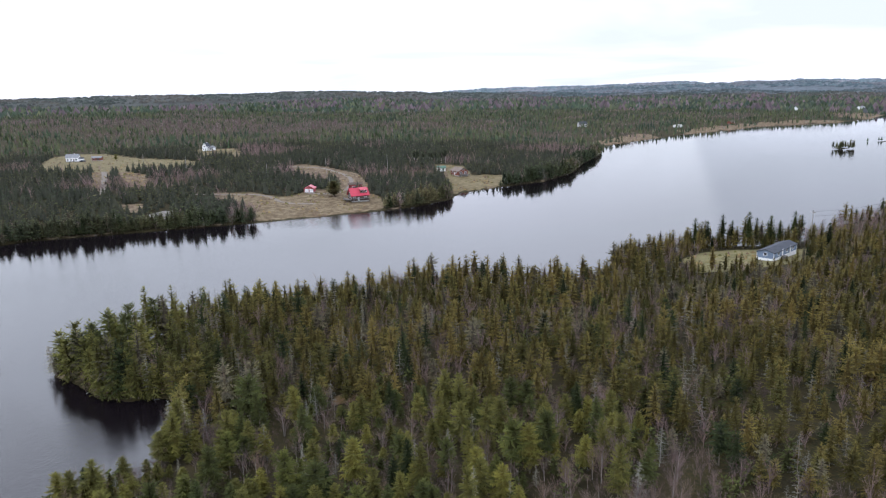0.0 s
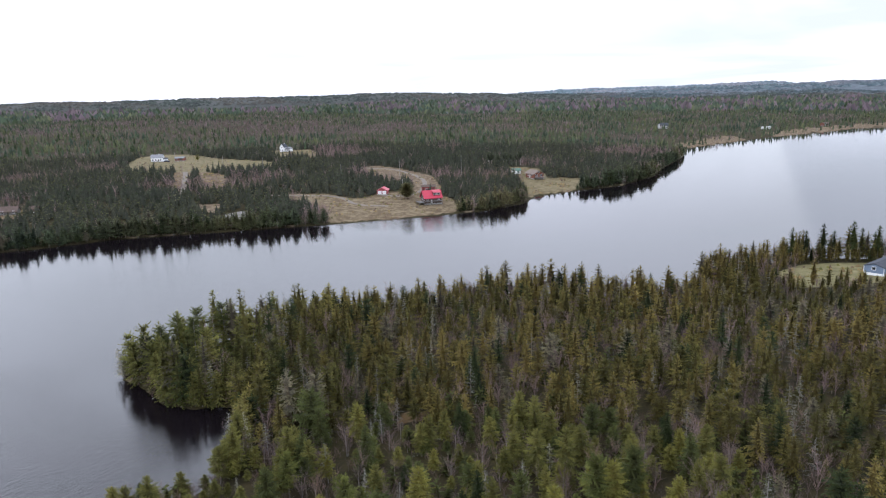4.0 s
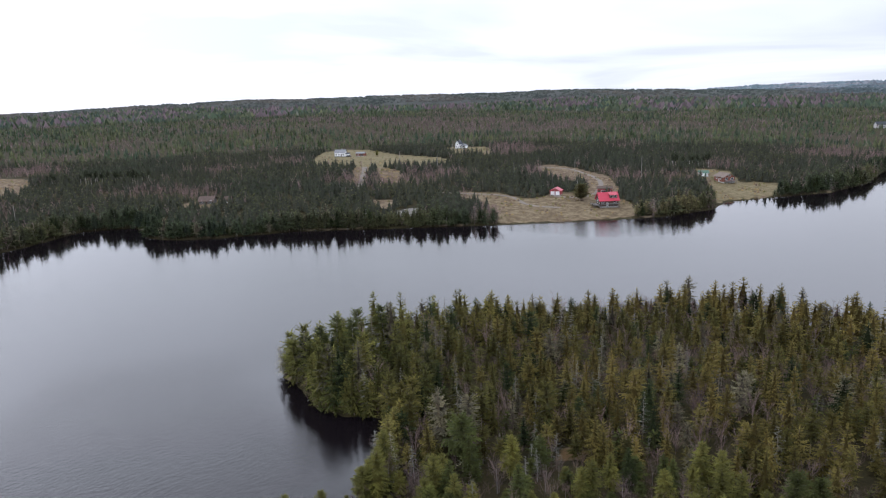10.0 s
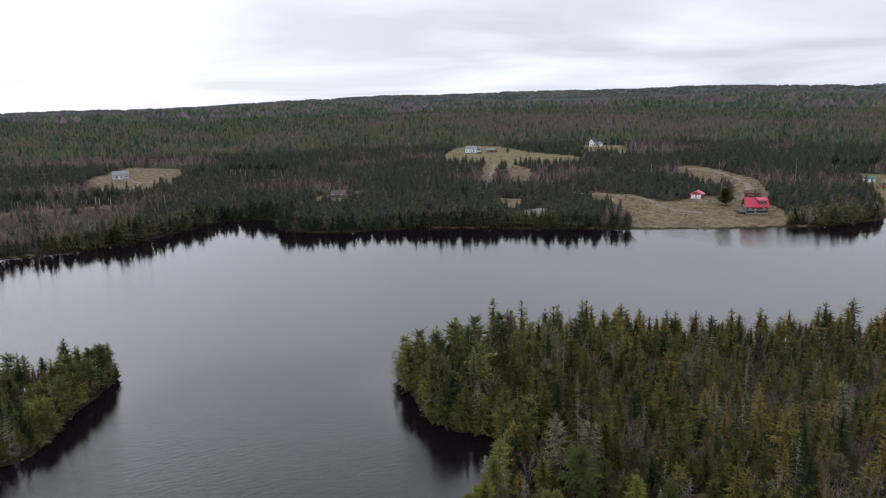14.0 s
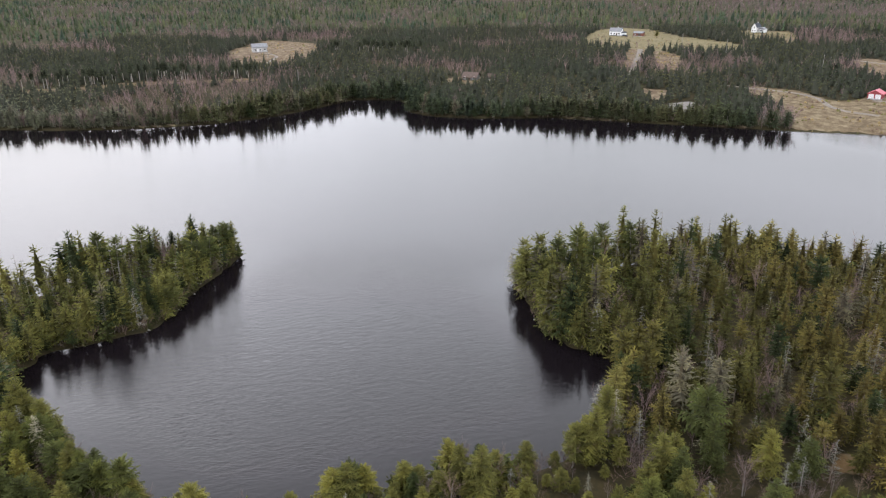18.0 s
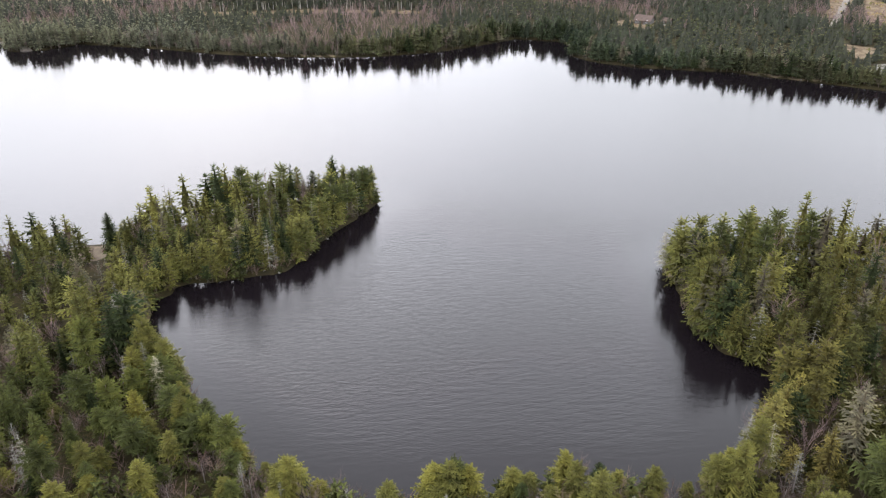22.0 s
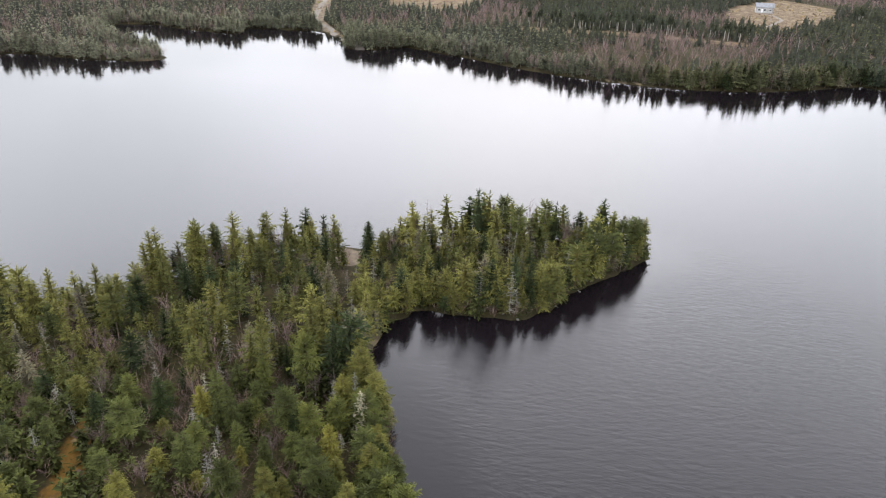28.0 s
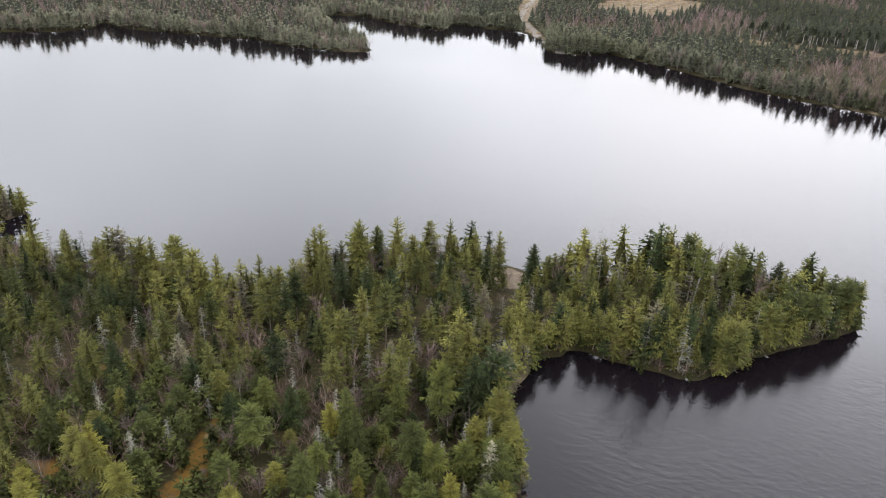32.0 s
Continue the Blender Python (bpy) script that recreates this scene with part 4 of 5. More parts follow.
for py_ in (-3.3, 0.0, 3.3):
    part("deck_post", box(7.67, 7.83, py_ - 0.08, py_ + 0.08, -1.4, 2.0), m_deck, h)
part("railing", box(7.71, 7.79, -3.4, 3.4, 1.9, 2.0), m_deck, h)
house("storage_shed", "small white shed with a green roof beside a cabin", -1.2, 480.0, 10, 5.2, 4.0, 2.4, 1.1, m_white, m_green_roof, windows=[("f", -1.3, 1.1, 0.8, 0.8)], doors=[("f", 0.9, 0.9, 1.9)], door_mat=m_green_roof)

# house with a brown roof among the trees
house("woodland_house", "low house with a brown hipped roof among spruces", -253.6, 337.0, 20, 7.6, 6.6, 2.2, 2.1, m_deck, m_brown_roof, windows=[("f", -2.6, 1.2, 1.2, 1.1), ("f", 2.4, 1.2, 1.2, 1.1), ("l", 0, 1.2, 1.1, 1.1)], doors=[("f", 0.0, 0.95, 2.0)], door_mat=m_log, overhang=0.6, lift=-0.5)
house("shed", "little brown-roofed shed beside a house in the woods", -243.5, 341.5, 20, 3.6, 3.0, 2.1, 1.1, m_deck, m_brown_roof, doors=[("f", 0.0, 0.9, 1.8)], door_mat=m_log, category="shed")

# pale house in a dry clearing
house("pale_house", "pale grey house with a grey roof in a dry grass clearing", -436.0, 331.5, 62, 9.8, 6.4, 3.4, 2.0, m_tan_wall, m_grey_roof, windows=[("f", -3.0, 1.2, 1.1, 1.2), ("f", 0.2, 1.2, 1.1, 1.2), ("f", 3.2, 1.2, 1.1, 1.2), ("l", 0.0, 1.2, 1.0, 1.2)], doors=[("f", -1.4, 0.95, 2.0)])

# blue bungalow in a clearing of the near wood
a45 = radians(44)
bx, by = 101.5 + math.cos(a45) * 9.2 - math.sin(a45) * 2.6, 213.5 + math.sin(a45) * 9.2 + math.cos(a45) * 2.6
h = house("bungalow", "long blue-grey bungalow with a dark roof and white skirting", bx, by, 44, 18.4, 5.2, 2.7, 0.85, m_blue, m_dark_roof,
          windows=[("l", 0.0, 1.8, 0.9, 0.8), ("f", -5.5, 1.6, 1.3, 1.0), ("f", 1.0, 1.6, 1.3, 1.0), ("f", 6.2, 1.6, 1.3, 1.0)], doors=[("f", -2.4, 0.95, 2.0), ("f", 3.9, 0.95, 2.0)], footing=0.9, overhang=0.3, lift=0.3)
part("skirting", box(-9.23, 9.23, -2.63, 2.63, -1.0, 0.88), m_trim, h, "white skirting")
for cx in (-9.2, 9.2):
    for cy in (-2.6, 2.6):
        part("corner_board", box(cx - 0.07, cx + 0.07, cy - 0.07, cy + 0.07, 0.9, 2.7), m_trim, h)
part("step", box(-3.4, -1.4, -4.0, -2.65, -0.8, 0.85), m_deck, h)

# far houses along the north-east shore
house("boat_house", "long low white building near the far shore", 316.0, 965.0, 20, 11.0, 5.5, 2.6, 1.0, m_white, m_tan_wall, windows=[("f", -3, 1.2, 1.2, 1.1), ("f", 3, 1.2, 1.2, 1.1)])
house("red_cottage", "dark red cottage on the far shore", 418.0, 1040.0, 30, 11.0, 6.5, 3.0, 1.8, m_rust, m_brown_roof, windows=[("f", -3, 1.3, 1.4, 1.2), ("f", 3, 1.3, 1.4, 1.2)])
house("grey_cottage", "small house with a dark roof among far trees", 189.0, 971.0, 15, 11.0, 8.0, 4.2, 3.0, m_tan_wall, m_dark_roof, windows=[("f", -2.5, 1.3, 1.2, 1.2), ("f", 2.5, 1.3, 1.2, 1.2)])
house("white_cottage", "white two-storey house among far trees", 668.0, 1360.0, 30, 9.0, 8.0, 5.0, 3.5, m_white, m_grey_roof, windows=[("f", -3, 1.3, 1.4, 1.5), ("f", 3, 1.3, 1.4, 1.5), ("f", 0, 4.3, 1.4, 1.5)])
house("white_farm", "wide white house on the far hillside", 822.0, 1417.0, 25, 14.0, 9.0, 4.6, 3.0, m_white, m_grey_roof, windows=[("f", -5, 1.3, 1.6, 1.5), ("f", 0, 1.3, 1.6, 1.5), ("f", 5, 1.3, 1.6, 1.5)])

# a parked car beside the farmhouse
def car(x, y, turn):
    root = tagged(new("car"), "dark parked car on the grass by a farmhouse", "car")
    root.matrix_basis = pose(x, y, float(height(np.array([x]), np.array([y]))[0]), 0, 0, turn)
    part("body", prism([(-0.88, 0.3), (0.88, 0.3), (0.9, 0.75), (0.82, 0.95), (-0.82, 0.95), (-0.9, 0.75)], -2.2, 2.2), m_car, root)
    part("cabin", prism([(-0.8, 0.95), (0.8, 0.95), (0.62, 1.45), (-0.62, 1.45)], -1.3, 0.9), m_glass, root)
    for wx_ in (-1.4, 1.4):
        for wy_ in (-0.85, 0.85):
            bm = bmesh.new()
            bmesh.ops.create_cone(bm, cap_ends=True, segments=14, radius1=0.33, radius2=0.33, depth=0.2, matrix=pose(wx_, wy_, 0.33, 90, 0, 0))
            part("wheel", bm, m_rubber, root)
    return root


car(-282.0, 559.0, 20)


# a small boat drawn up on the bank
def boat(x, y, turn):
    root = tagged(new("rowing_boat"), "small white rowing boat drawn up on the bank", "boat")
    root.matrix_basis = pose(x, y, float(height(np.array([x]), np.array([y]))[0]) + 0.05, 0, 0, turn)
    bm = bmesh.new()
    rings = []
    for k in range(9):
        u = k / 8
        w = 0.68 * math.sin(math.pi * (0.12 + 0.62 * u)) * (1 - 0.75 * u ** 3)
        rings.append([bm.verts.new((-1.9 + 3.8 * u, s_ * w * q, 0.5 * (1 - c) + 0.14 * u * u)) for s_, q, c in ((-1, 1, 0), (-1, 0.6, 0.8), (0, 0, 1.0), (1, 0.6, 0.8), (1, 1, 0))])
    for a_, b_ in zip(rings, rings[1:]):
        for k in range(4):
            bm.faces.new((a_[k], b_[k], b_[k + 1], a_[k + 1]))
    bm.faces.new(rings[0])
    part("hull", bm, m_trim, root)
    for tx_ in (-0.9, 0.4):
        part("thwart", box(tx_ - 0.14, tx_ + 0.14, -0.5, 0.5, 0.34, 0.38), m_deck, root, "grey wooden seat board")
    return root


boat(-22.1, 375.5, 40)


# ---- utility poles and their wires ----
def utility_pole(x, y, h, turn, arm=True):
    root = tagged(new("utility_pole"), "grey weathered wooden utility pole", "utility pole", "poles along the far road")
    root.matrix_basis = pose(x, y, float(height(np.array([x]), np.array([y]))[0]), 0, 0, turn)
    bm = bmesh.new()
    bmesh.ops.create_cone(bm, cap_ends=True, segments=8, radius1=0.17, radius2=0.11, depth=h + 1, matrix=Matrix.Translation((0, 0, h / 2 - 0.5)))
    part("shaft", bm, m_pole, root)
    if arm:
        part("crossarm", box(-1.1, 1.1, -0.06, 0.06, h - 0.9, h - 0.76), m_pole, root)
        for k in (-1.0, -0.4, 0.4, 1.0):
            part("insulator", box(k - 0.05, k + 0.05, -0.05, 0.05, h - 0.76, h - 0.55), m_metal, root)
    return root


for x_, y_, h_, a_ in [(-171, 474, 11, 20), (-109, 440, 10, 30), (-37, 474, 13, 10), (-76, 462, 10, 15), (-190, 560, 10, 40), (-215, 512, 9, 10), (-268, 545, 8, 10), (-63, 392, 8, 0), (-405, 316, 9, 60), (-312, 268, 9, 30)]:
    utility_pole(x_, y_, h_, a_, False)
near_poles = [(128.0, 243.0, 12.5), (171.0, 262.0, 12.5), (215.0, 283.0, 12.5)]
for x_, y_, h_ in near_poles:
    ob = utility_pole(x_, y_, h_, 115)
    tagged(ob, "grey wooden utility pole beside a bungalow", group="poles beside the bungalow")
for dz in (-0.6, -2.2):
    cu = bpy.data.curves.new("power_line", "CURVE")
    cu.dimensions, cu.bevel_depth = "3D", 0.03
    pts = []
    for (xa, ya, ha), (xb, yb, hb) in zip(near_poles, near_poles[1:]):
        za, zb = (float(height(np.array([q[0]]), np.array([q[1]]))[0]) + q[2] + dz for q in ((xa, ya, ha), (xb, yb, hb)))
        pts += [(xa + (xb - xa) * q, ya + (yb - ya) * q, za + (zb - za) * q - 3.2 * q * (1 - q)) for q in np.linspace(0, 1, 9)]
    sp = cu.splines.new("POLY")
    sp.points.add(len(pts) - 1)
    for p, q in zip(sp.points, pts):
        p.co = (*q, 1)
    cu.materials.append(m_rubber)
    tagged(new("power_line", cu), "black sagging power line between wooden poles", "cable")


# ---- tracks, stones ----
def track(name, label, points, width, material):
    """A ribbon of trodden ground laid on the land along the points."""
    pts = np.array(points, float)
    t_ = np.linspace(0, len(pts) - 1, 10 * len(pts))
    xs, ys = (np.interp(t_, np.arange(len(pts)), c) for c in pts.T)
    for _ in range(12):
        xs[1:-1], ys[1:-1] = (xs[:-2] + 2 * xs[1:-1] + xs[2:]) / 4, (ys[:-2] + 2 * ys[1:-1] + ys[2:]) / 4
    dx, dy = np.gradient(xs), np.gradient(ys)
    n = np.hypot(dx, dy)
    rows_ = []
    for k in np.linspace(-1, 1, 5):
        w = width / 2 * (1 + 0.25 * wavy(xs, ys, 3.0, k))
        qx, qy = xs - dy / n * w * k, ys + dx / n * w * k
        rows_.append(np.stack([qx, qy, height(qx, qy) + 0.10 - 0.16 * abs(k) ** 3], -1))
    v = np.stack(rows_, 1).reshape(-1, 3)
    c = np.arange(len(xs) * 5).reshape(-1, 5)
    f = np.stack([c[:-1, :-1], c[:-1, 1:], c[1:, 1:], c[1:, :-1]], -1).reshape(-1, 4)
    return tagged(new(name, mesh_of(name, v, f, material)), label, "track", kind="structure")


track("track_1", "pale dirt track across dry grass to the lake house", [(-140, 386), (-122, 385), (-103, 385), (-93, 380), (-86, 368), (-78, 362), (-66, 362)], 3.0, m_dirt)
track("track_2", "gravel driveway from a garage up through the trees", [(-74, 388), (-66, 386), (-58, 388), (-54, 400), (-54, 415), (-58, 448), (-82, 497), (-104, 504), (-130, 512)], 3.6, m_dirt)
track("track_3", "straight dirt lane through spruces", [(-232, 486), (-222, 466), (-206, 430), (-191, 396), (-182, 380)], 4.5, m_dirt)
track("track_4", "sandy drive curving through a dry clearing", [(-432, 326), (-422, 330), (-408, 326), (-394, 310), (-384, 298), (-374, 290)], 2.6, m_dirt)
track("road_west", "pale gravel road running down to the lake", [(-366, 82), (-380, 80), (-405, 72), (-430, 71), (-455, 61), (-520, 71), (-600, 86), (-700, 100)], 4.0, m_dirt)

stone_rng = np.random.default_rng(3)
sphere = bmesh.new()
bmesh.ops.create_icosphere(sphere, subdivisions=1, radius=0.5)
sv = np.array([v.co for v in sphere.verts])
sf = np.array([[v.index for v in f.verts] for f in sphere.faces])
sphere.free()


def stones_along(name, label, n, box_, big):
    x = stone_rng.uniform(box_[0], box_[1], n * 40)
    y = stone_rng.uniform(box_[2], box_[3], n * 40)
    d = inland(x, y)
    ok = np.flatnonzero((d > -0.5) & (d < 0.9))[:n]
    x, y, d = x[ok], y[ok], d[ok]
    z = height(x, y, d)
    sc = stone_rng.uniform(0.3, 1.0, (len(ok), 1, 3)) ** 1.5 * big * np.array((1, 1, 0.6))
    v = sv[None] * stone_rng.uniform(0.75, 1.25, (len(ok), len(sv), 1)) * sc + np.stack([x, y, z], -1)[:, None]
    f = (sf[None] + (np.arange(len(ok)) * len(sv))[:, None, None]).reshape(-1, 3)
    tagged(new(name, mesh_of(name, v.reshape(-1, 3), f, m_rock)), label, "stones", kind="stuff")


stones_along("shore_stones", "pale boulders along the wooded points' waterline", 80, (-165, 0, -40, 215), 1.0)
stones_along("far_shore_stones", "grey boulders along the far waterline", 260, (-470, 140, -150, 640), 1.2)

# the near woods: the trees of the points and the bay
def shoreline(rng, gap, lo, hi, x0, x1, y0, y1):
    x, y = scatter(rng, x0, x1, y0, y1, gap)
    d = inland(x, y)
    keep = (d > lo) & (d < hi)
    return x[keep], y[keep]


def sector(x, y):
    """The part of the land that lies ahead of the view, from the north-east round to the south-west."""
    a, b = np.degrees(np.arctan2(-(x + 2), y + 25)), np.degrees(np.arctan2(-(x + 20), y - 52))
    return (a > -37) & (b < 131) & (b > -90)


x, y = scatter(rng, -190, 240, -70, 330, 2.65)
sx, sy = shoreline(rng, 1.75, 0.1, 3.6, -170, 130, -40, 270)
x, y = np.r_[x, sx], np.r_[y, sy]
keep = nearside(x, y)
x, y, z, which, kind, size, turn, col, d = grow("", "", rng, x[keep], y[keep], near_set, near_shore=0.12, edge=0.3)
reach = np.hypot(x + 15, y - 35)
ahead = sector(x, y) | (x < -95)
single = ahead & ((reach < 80) & (reach > 36) & (y > 45 + np.maximum(0, x + 40) * 0.4) & (x < 30) | (x > -104) & (x < -66) & (y > 12) & (y < 62) & (reach > 50))
close = ~single & (reach < 134) & ahead & (reach > 30)
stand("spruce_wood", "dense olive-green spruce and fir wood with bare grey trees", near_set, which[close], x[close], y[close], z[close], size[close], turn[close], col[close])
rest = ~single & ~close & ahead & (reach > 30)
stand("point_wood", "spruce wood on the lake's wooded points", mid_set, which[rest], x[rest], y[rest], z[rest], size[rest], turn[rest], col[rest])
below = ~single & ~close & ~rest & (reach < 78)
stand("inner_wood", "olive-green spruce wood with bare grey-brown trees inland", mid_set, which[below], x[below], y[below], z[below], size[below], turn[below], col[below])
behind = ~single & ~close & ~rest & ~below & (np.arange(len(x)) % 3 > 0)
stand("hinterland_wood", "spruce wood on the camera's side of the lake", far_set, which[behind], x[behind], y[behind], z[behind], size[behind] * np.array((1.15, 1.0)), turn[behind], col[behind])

# undergrowth: bare shrubs and saplings that fill the gaps
bush_rng = np.random.default_rng(8)
bush_set = [bare_crown(bush_rng, 2.4, 1.2, 7, 6, 0.02, 0.8) for k in range(4)] + [crown_of(bush_rng, 2.8, 1.2, 18, 2, 0.03, 0.7) for k in range(3)]
bush_set = [(*arrays, np.zeros((len(arrays[0]), 3))) for arrays in bush_set]
x_, y_ = scatter(bush_rng, -160, 50, -10, 190, 3.2)
sx, sy = shoreline(bush_rng, 1.15, -0.1, 1.5, -160, 60, -20, 215)
wx, wy = scatter(bush_rng, -112, -36, 4, 72, 2.1)
x_, y_ = np.r_[x_, sx, wx], np.r_[y_, sy, wy]
keep = nearside(x_, y_) & sector(x_, y_)
x_, y_ = x_[keep], y_[keep]
d_ = inland(x_, y_)
keep = (d_ > -0.1) & (clearing(x_, y_)[0] < -0.3) & (np.hypot(x_ + 15, y_ - 35) > 34)
x_, y_, d_ = x_[keep], y_[keep], d_[keep]
ex, ey = bush_rng.uniform(-106, -80, 170), bush_rng.uniform(17, 33, 170)
free = clearing(ex, ey)[0] < 0.1
ex, ey = ex[free], ey[free]
x_, y_, d_ = np.r_[x_, ex], np.r_[y_, ey], np.r_[d_, inland(ex, ey)]
n = len(x_)
pick = np.where(bush_rng.uniform(0, 1, n) < 0.75, bush_rng.integers(0, 4, n), bush_rng.integers(4, 7, n))
tone = np.where((pick < 4)[:, None], np.array(TWIG) * np.array((1.0, 0.92, 0.85)), np.array(GREEN)) * bush_rng.uniform(0.6, 1.3, n)[:, None]
lofty = bush_rng.uniform(0.6, 1.5, n)
young = np.arange(n) >= n - len(ex)
pick = np.where(young, bush_rng.integers(4, 7, n), pick)
tone[young] = np.array((0.055, 0.064, 0.020)) * bush_rng.uniform(0.7, 1.4, (len(ex), 1))
stand("undergrowth", "bare brown shrubs and young firs under the trees", bush_set, pick, x_, y_, height(x_, y_, d_) - 0.05, np.stack([lofty, lofty], -1), bush_rng.uniform(0, 6.28, n), tone, "undergrowth")

# single trees, each with its trunk and crown
def tree_kind(name, label, category, crown, trunk, leaf, bark):
    root = tagged(new(name), label, category)
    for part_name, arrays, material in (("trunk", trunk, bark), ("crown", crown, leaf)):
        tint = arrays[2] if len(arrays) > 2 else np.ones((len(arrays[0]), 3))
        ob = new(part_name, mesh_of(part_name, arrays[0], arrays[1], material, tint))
        ob.parent = root
    return root


tree_rng = np.random.default_rng(5)
models = {0: [], 1: [], 2: []}
for k in range(10):
    leaf, tone, kind_name = ((m_olive, "olive-green", "spruce_tree"), (m_green, "green", "fir_tree"), (m_olive, "olive-green", "black_spruce_tree"), (m_green, "green", "pine_tree"), (m_dark, "dark green", "fir_tree"))[k % 5]
    if kind_name == "pine_tree":
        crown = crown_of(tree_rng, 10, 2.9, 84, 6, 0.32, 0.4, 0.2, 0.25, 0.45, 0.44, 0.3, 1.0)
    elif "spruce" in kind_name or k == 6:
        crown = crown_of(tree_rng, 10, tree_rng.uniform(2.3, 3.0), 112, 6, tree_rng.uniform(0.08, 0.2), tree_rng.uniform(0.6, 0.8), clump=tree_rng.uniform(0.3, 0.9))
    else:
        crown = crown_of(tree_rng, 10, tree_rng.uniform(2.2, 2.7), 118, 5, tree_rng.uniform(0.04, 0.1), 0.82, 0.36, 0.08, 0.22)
    model = tree_kind(kind_name, tone + " " + kind_name.replace("_", " ") + " with a ragged bushy crown in dense wood", "tree", crown, cone_trunk(10, 0.13, 6), leaf, m_bark)
    low = new("bare_branches", mesh_of("bare_branches", *dead_crown(tree_rng, 6.5, 2.1, 6, 3, 0.022, 4)[:2], m_grey, np.ones((6 * 3 * 16, 3))))
    low.parent = model
    tagged(low, kind="stuff")
    models[0].append(model)
for k in range(3):
    models[1].append(tree_kind("dead_spruce_tree", "dying grey spruce with bare lichen-hung branches among green trees", "tree", dead_crown(tree_rng, 10, 1.9, 22, 5, 0.022, 5), cone_trunk(10, 0.12, 6), m_grey, m_pale_bark))
for k in range(3):
    models[2].append(tree_kind("bare_broadleaf_tree", "leafless grey-brown broadleaf tree with fine twigs", "tree", bare_crown(tree_rng, 8.0, 2.0, 16, 18, 0.026), cone_trunk(6, 0.1, 6, 0.1), m_twig, m_pale_bark))
used = set()
names = {0: "trees of the near wood", 1: "dying trees of the near wood", 2: "bare trees of the near wood"}
for i in np.flatnonzero(single):
    group = models[int(kind[i])]
    if kind[i] == 0:
        shade = col[i].sum()
        row = (4, 9) if shade < 0.09 else (1, 3, 6, 8) if shade < 0.2 else (0, 2, 5, 7)
        model = group[row[int(which[i]) % len(row)]]
    else:
        model = group[int(which[i]) % len(group)]
    m = pose(x[i], y[i], z[i], tree_rng.normal(0, 1.5), tree_rng.normal(0, 1.5), math.degrees(turn[i]))
    if model in used:
        ob = copy_thing(model, m)
    else:
        used.add(model)
        model.matrix_basis, ob = m, model
    ob.scale = (size[i, 0], size[i, 0], size[i, 1])
    tagged(ob, group=names[int(kind[i])])

# the far side's woods
far_rng = np.random.default_rng(21)
x, y = scatter(far_rng, -580, 270, -330, 720, 3.75)
sx, sy = shoreline(far_rng, 2.1, 0.2, 6.0, -480, 150, -200, 650)
x, y = np.r_[x, sx], np.r_[y, sy]
keep = ~nearside(x, y) & sector(x, y) & (np.hypot(x, y - 30) < 660)
x, y = x[keep], y[keep]
front = inland(x, y) < 11
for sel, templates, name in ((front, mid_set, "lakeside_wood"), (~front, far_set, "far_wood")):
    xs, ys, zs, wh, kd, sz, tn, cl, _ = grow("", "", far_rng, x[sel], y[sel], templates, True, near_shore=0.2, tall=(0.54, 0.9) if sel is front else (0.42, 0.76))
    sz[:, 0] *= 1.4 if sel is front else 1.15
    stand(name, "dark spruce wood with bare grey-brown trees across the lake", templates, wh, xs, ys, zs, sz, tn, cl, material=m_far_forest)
x, y = scatter(far_rng, -1500, 1150, -700, 1500, 8.5)
r = np.hypot(x, y - 30)
keep = ~nearside(x, y) & sector(x, y) & (r > 650) & (r < 1500)
xs, ys, zs, wh, kd, sz, tn, cl, _ = grow("", "", far_rng, x[keep], y[keep], dot_set, True, tall=(0.45, 0.8), counts=(5, 3, 3))
# colours dulled and blued a little: distance haze painted in
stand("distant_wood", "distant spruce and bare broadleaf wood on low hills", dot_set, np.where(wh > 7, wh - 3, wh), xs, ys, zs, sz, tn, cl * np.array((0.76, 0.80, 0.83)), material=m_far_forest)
x, y = scatter(far_rng, -3000, 2500, -1500, 3000, 13.0)
r = np.hypot(x, y - 30)
keep = sector(x, y) & (r > 1480) & (r < 2250)
xs, ys, zs, wh, kd, sz, tn, cl, _ = grow("", "", far_rng, x[keep], y[keep], hill_set, True, tall=(0.8, 1.3))
sz[:, 0] *= 1.5
# the last factor blues the woods further, as haze put into their colour
stand("horizon_wood", "woods on hills along the horizon, blued by painted haze", hill_set, far_rng.integers(0, 4, len(wh)), xs, ys, zs - 1.5, sz, tn, cl * np.where(kd == 0, 0.85, 0.6)[:, None] * np.array((0.9, 0.97, 1.15)), material=m_far_forest)


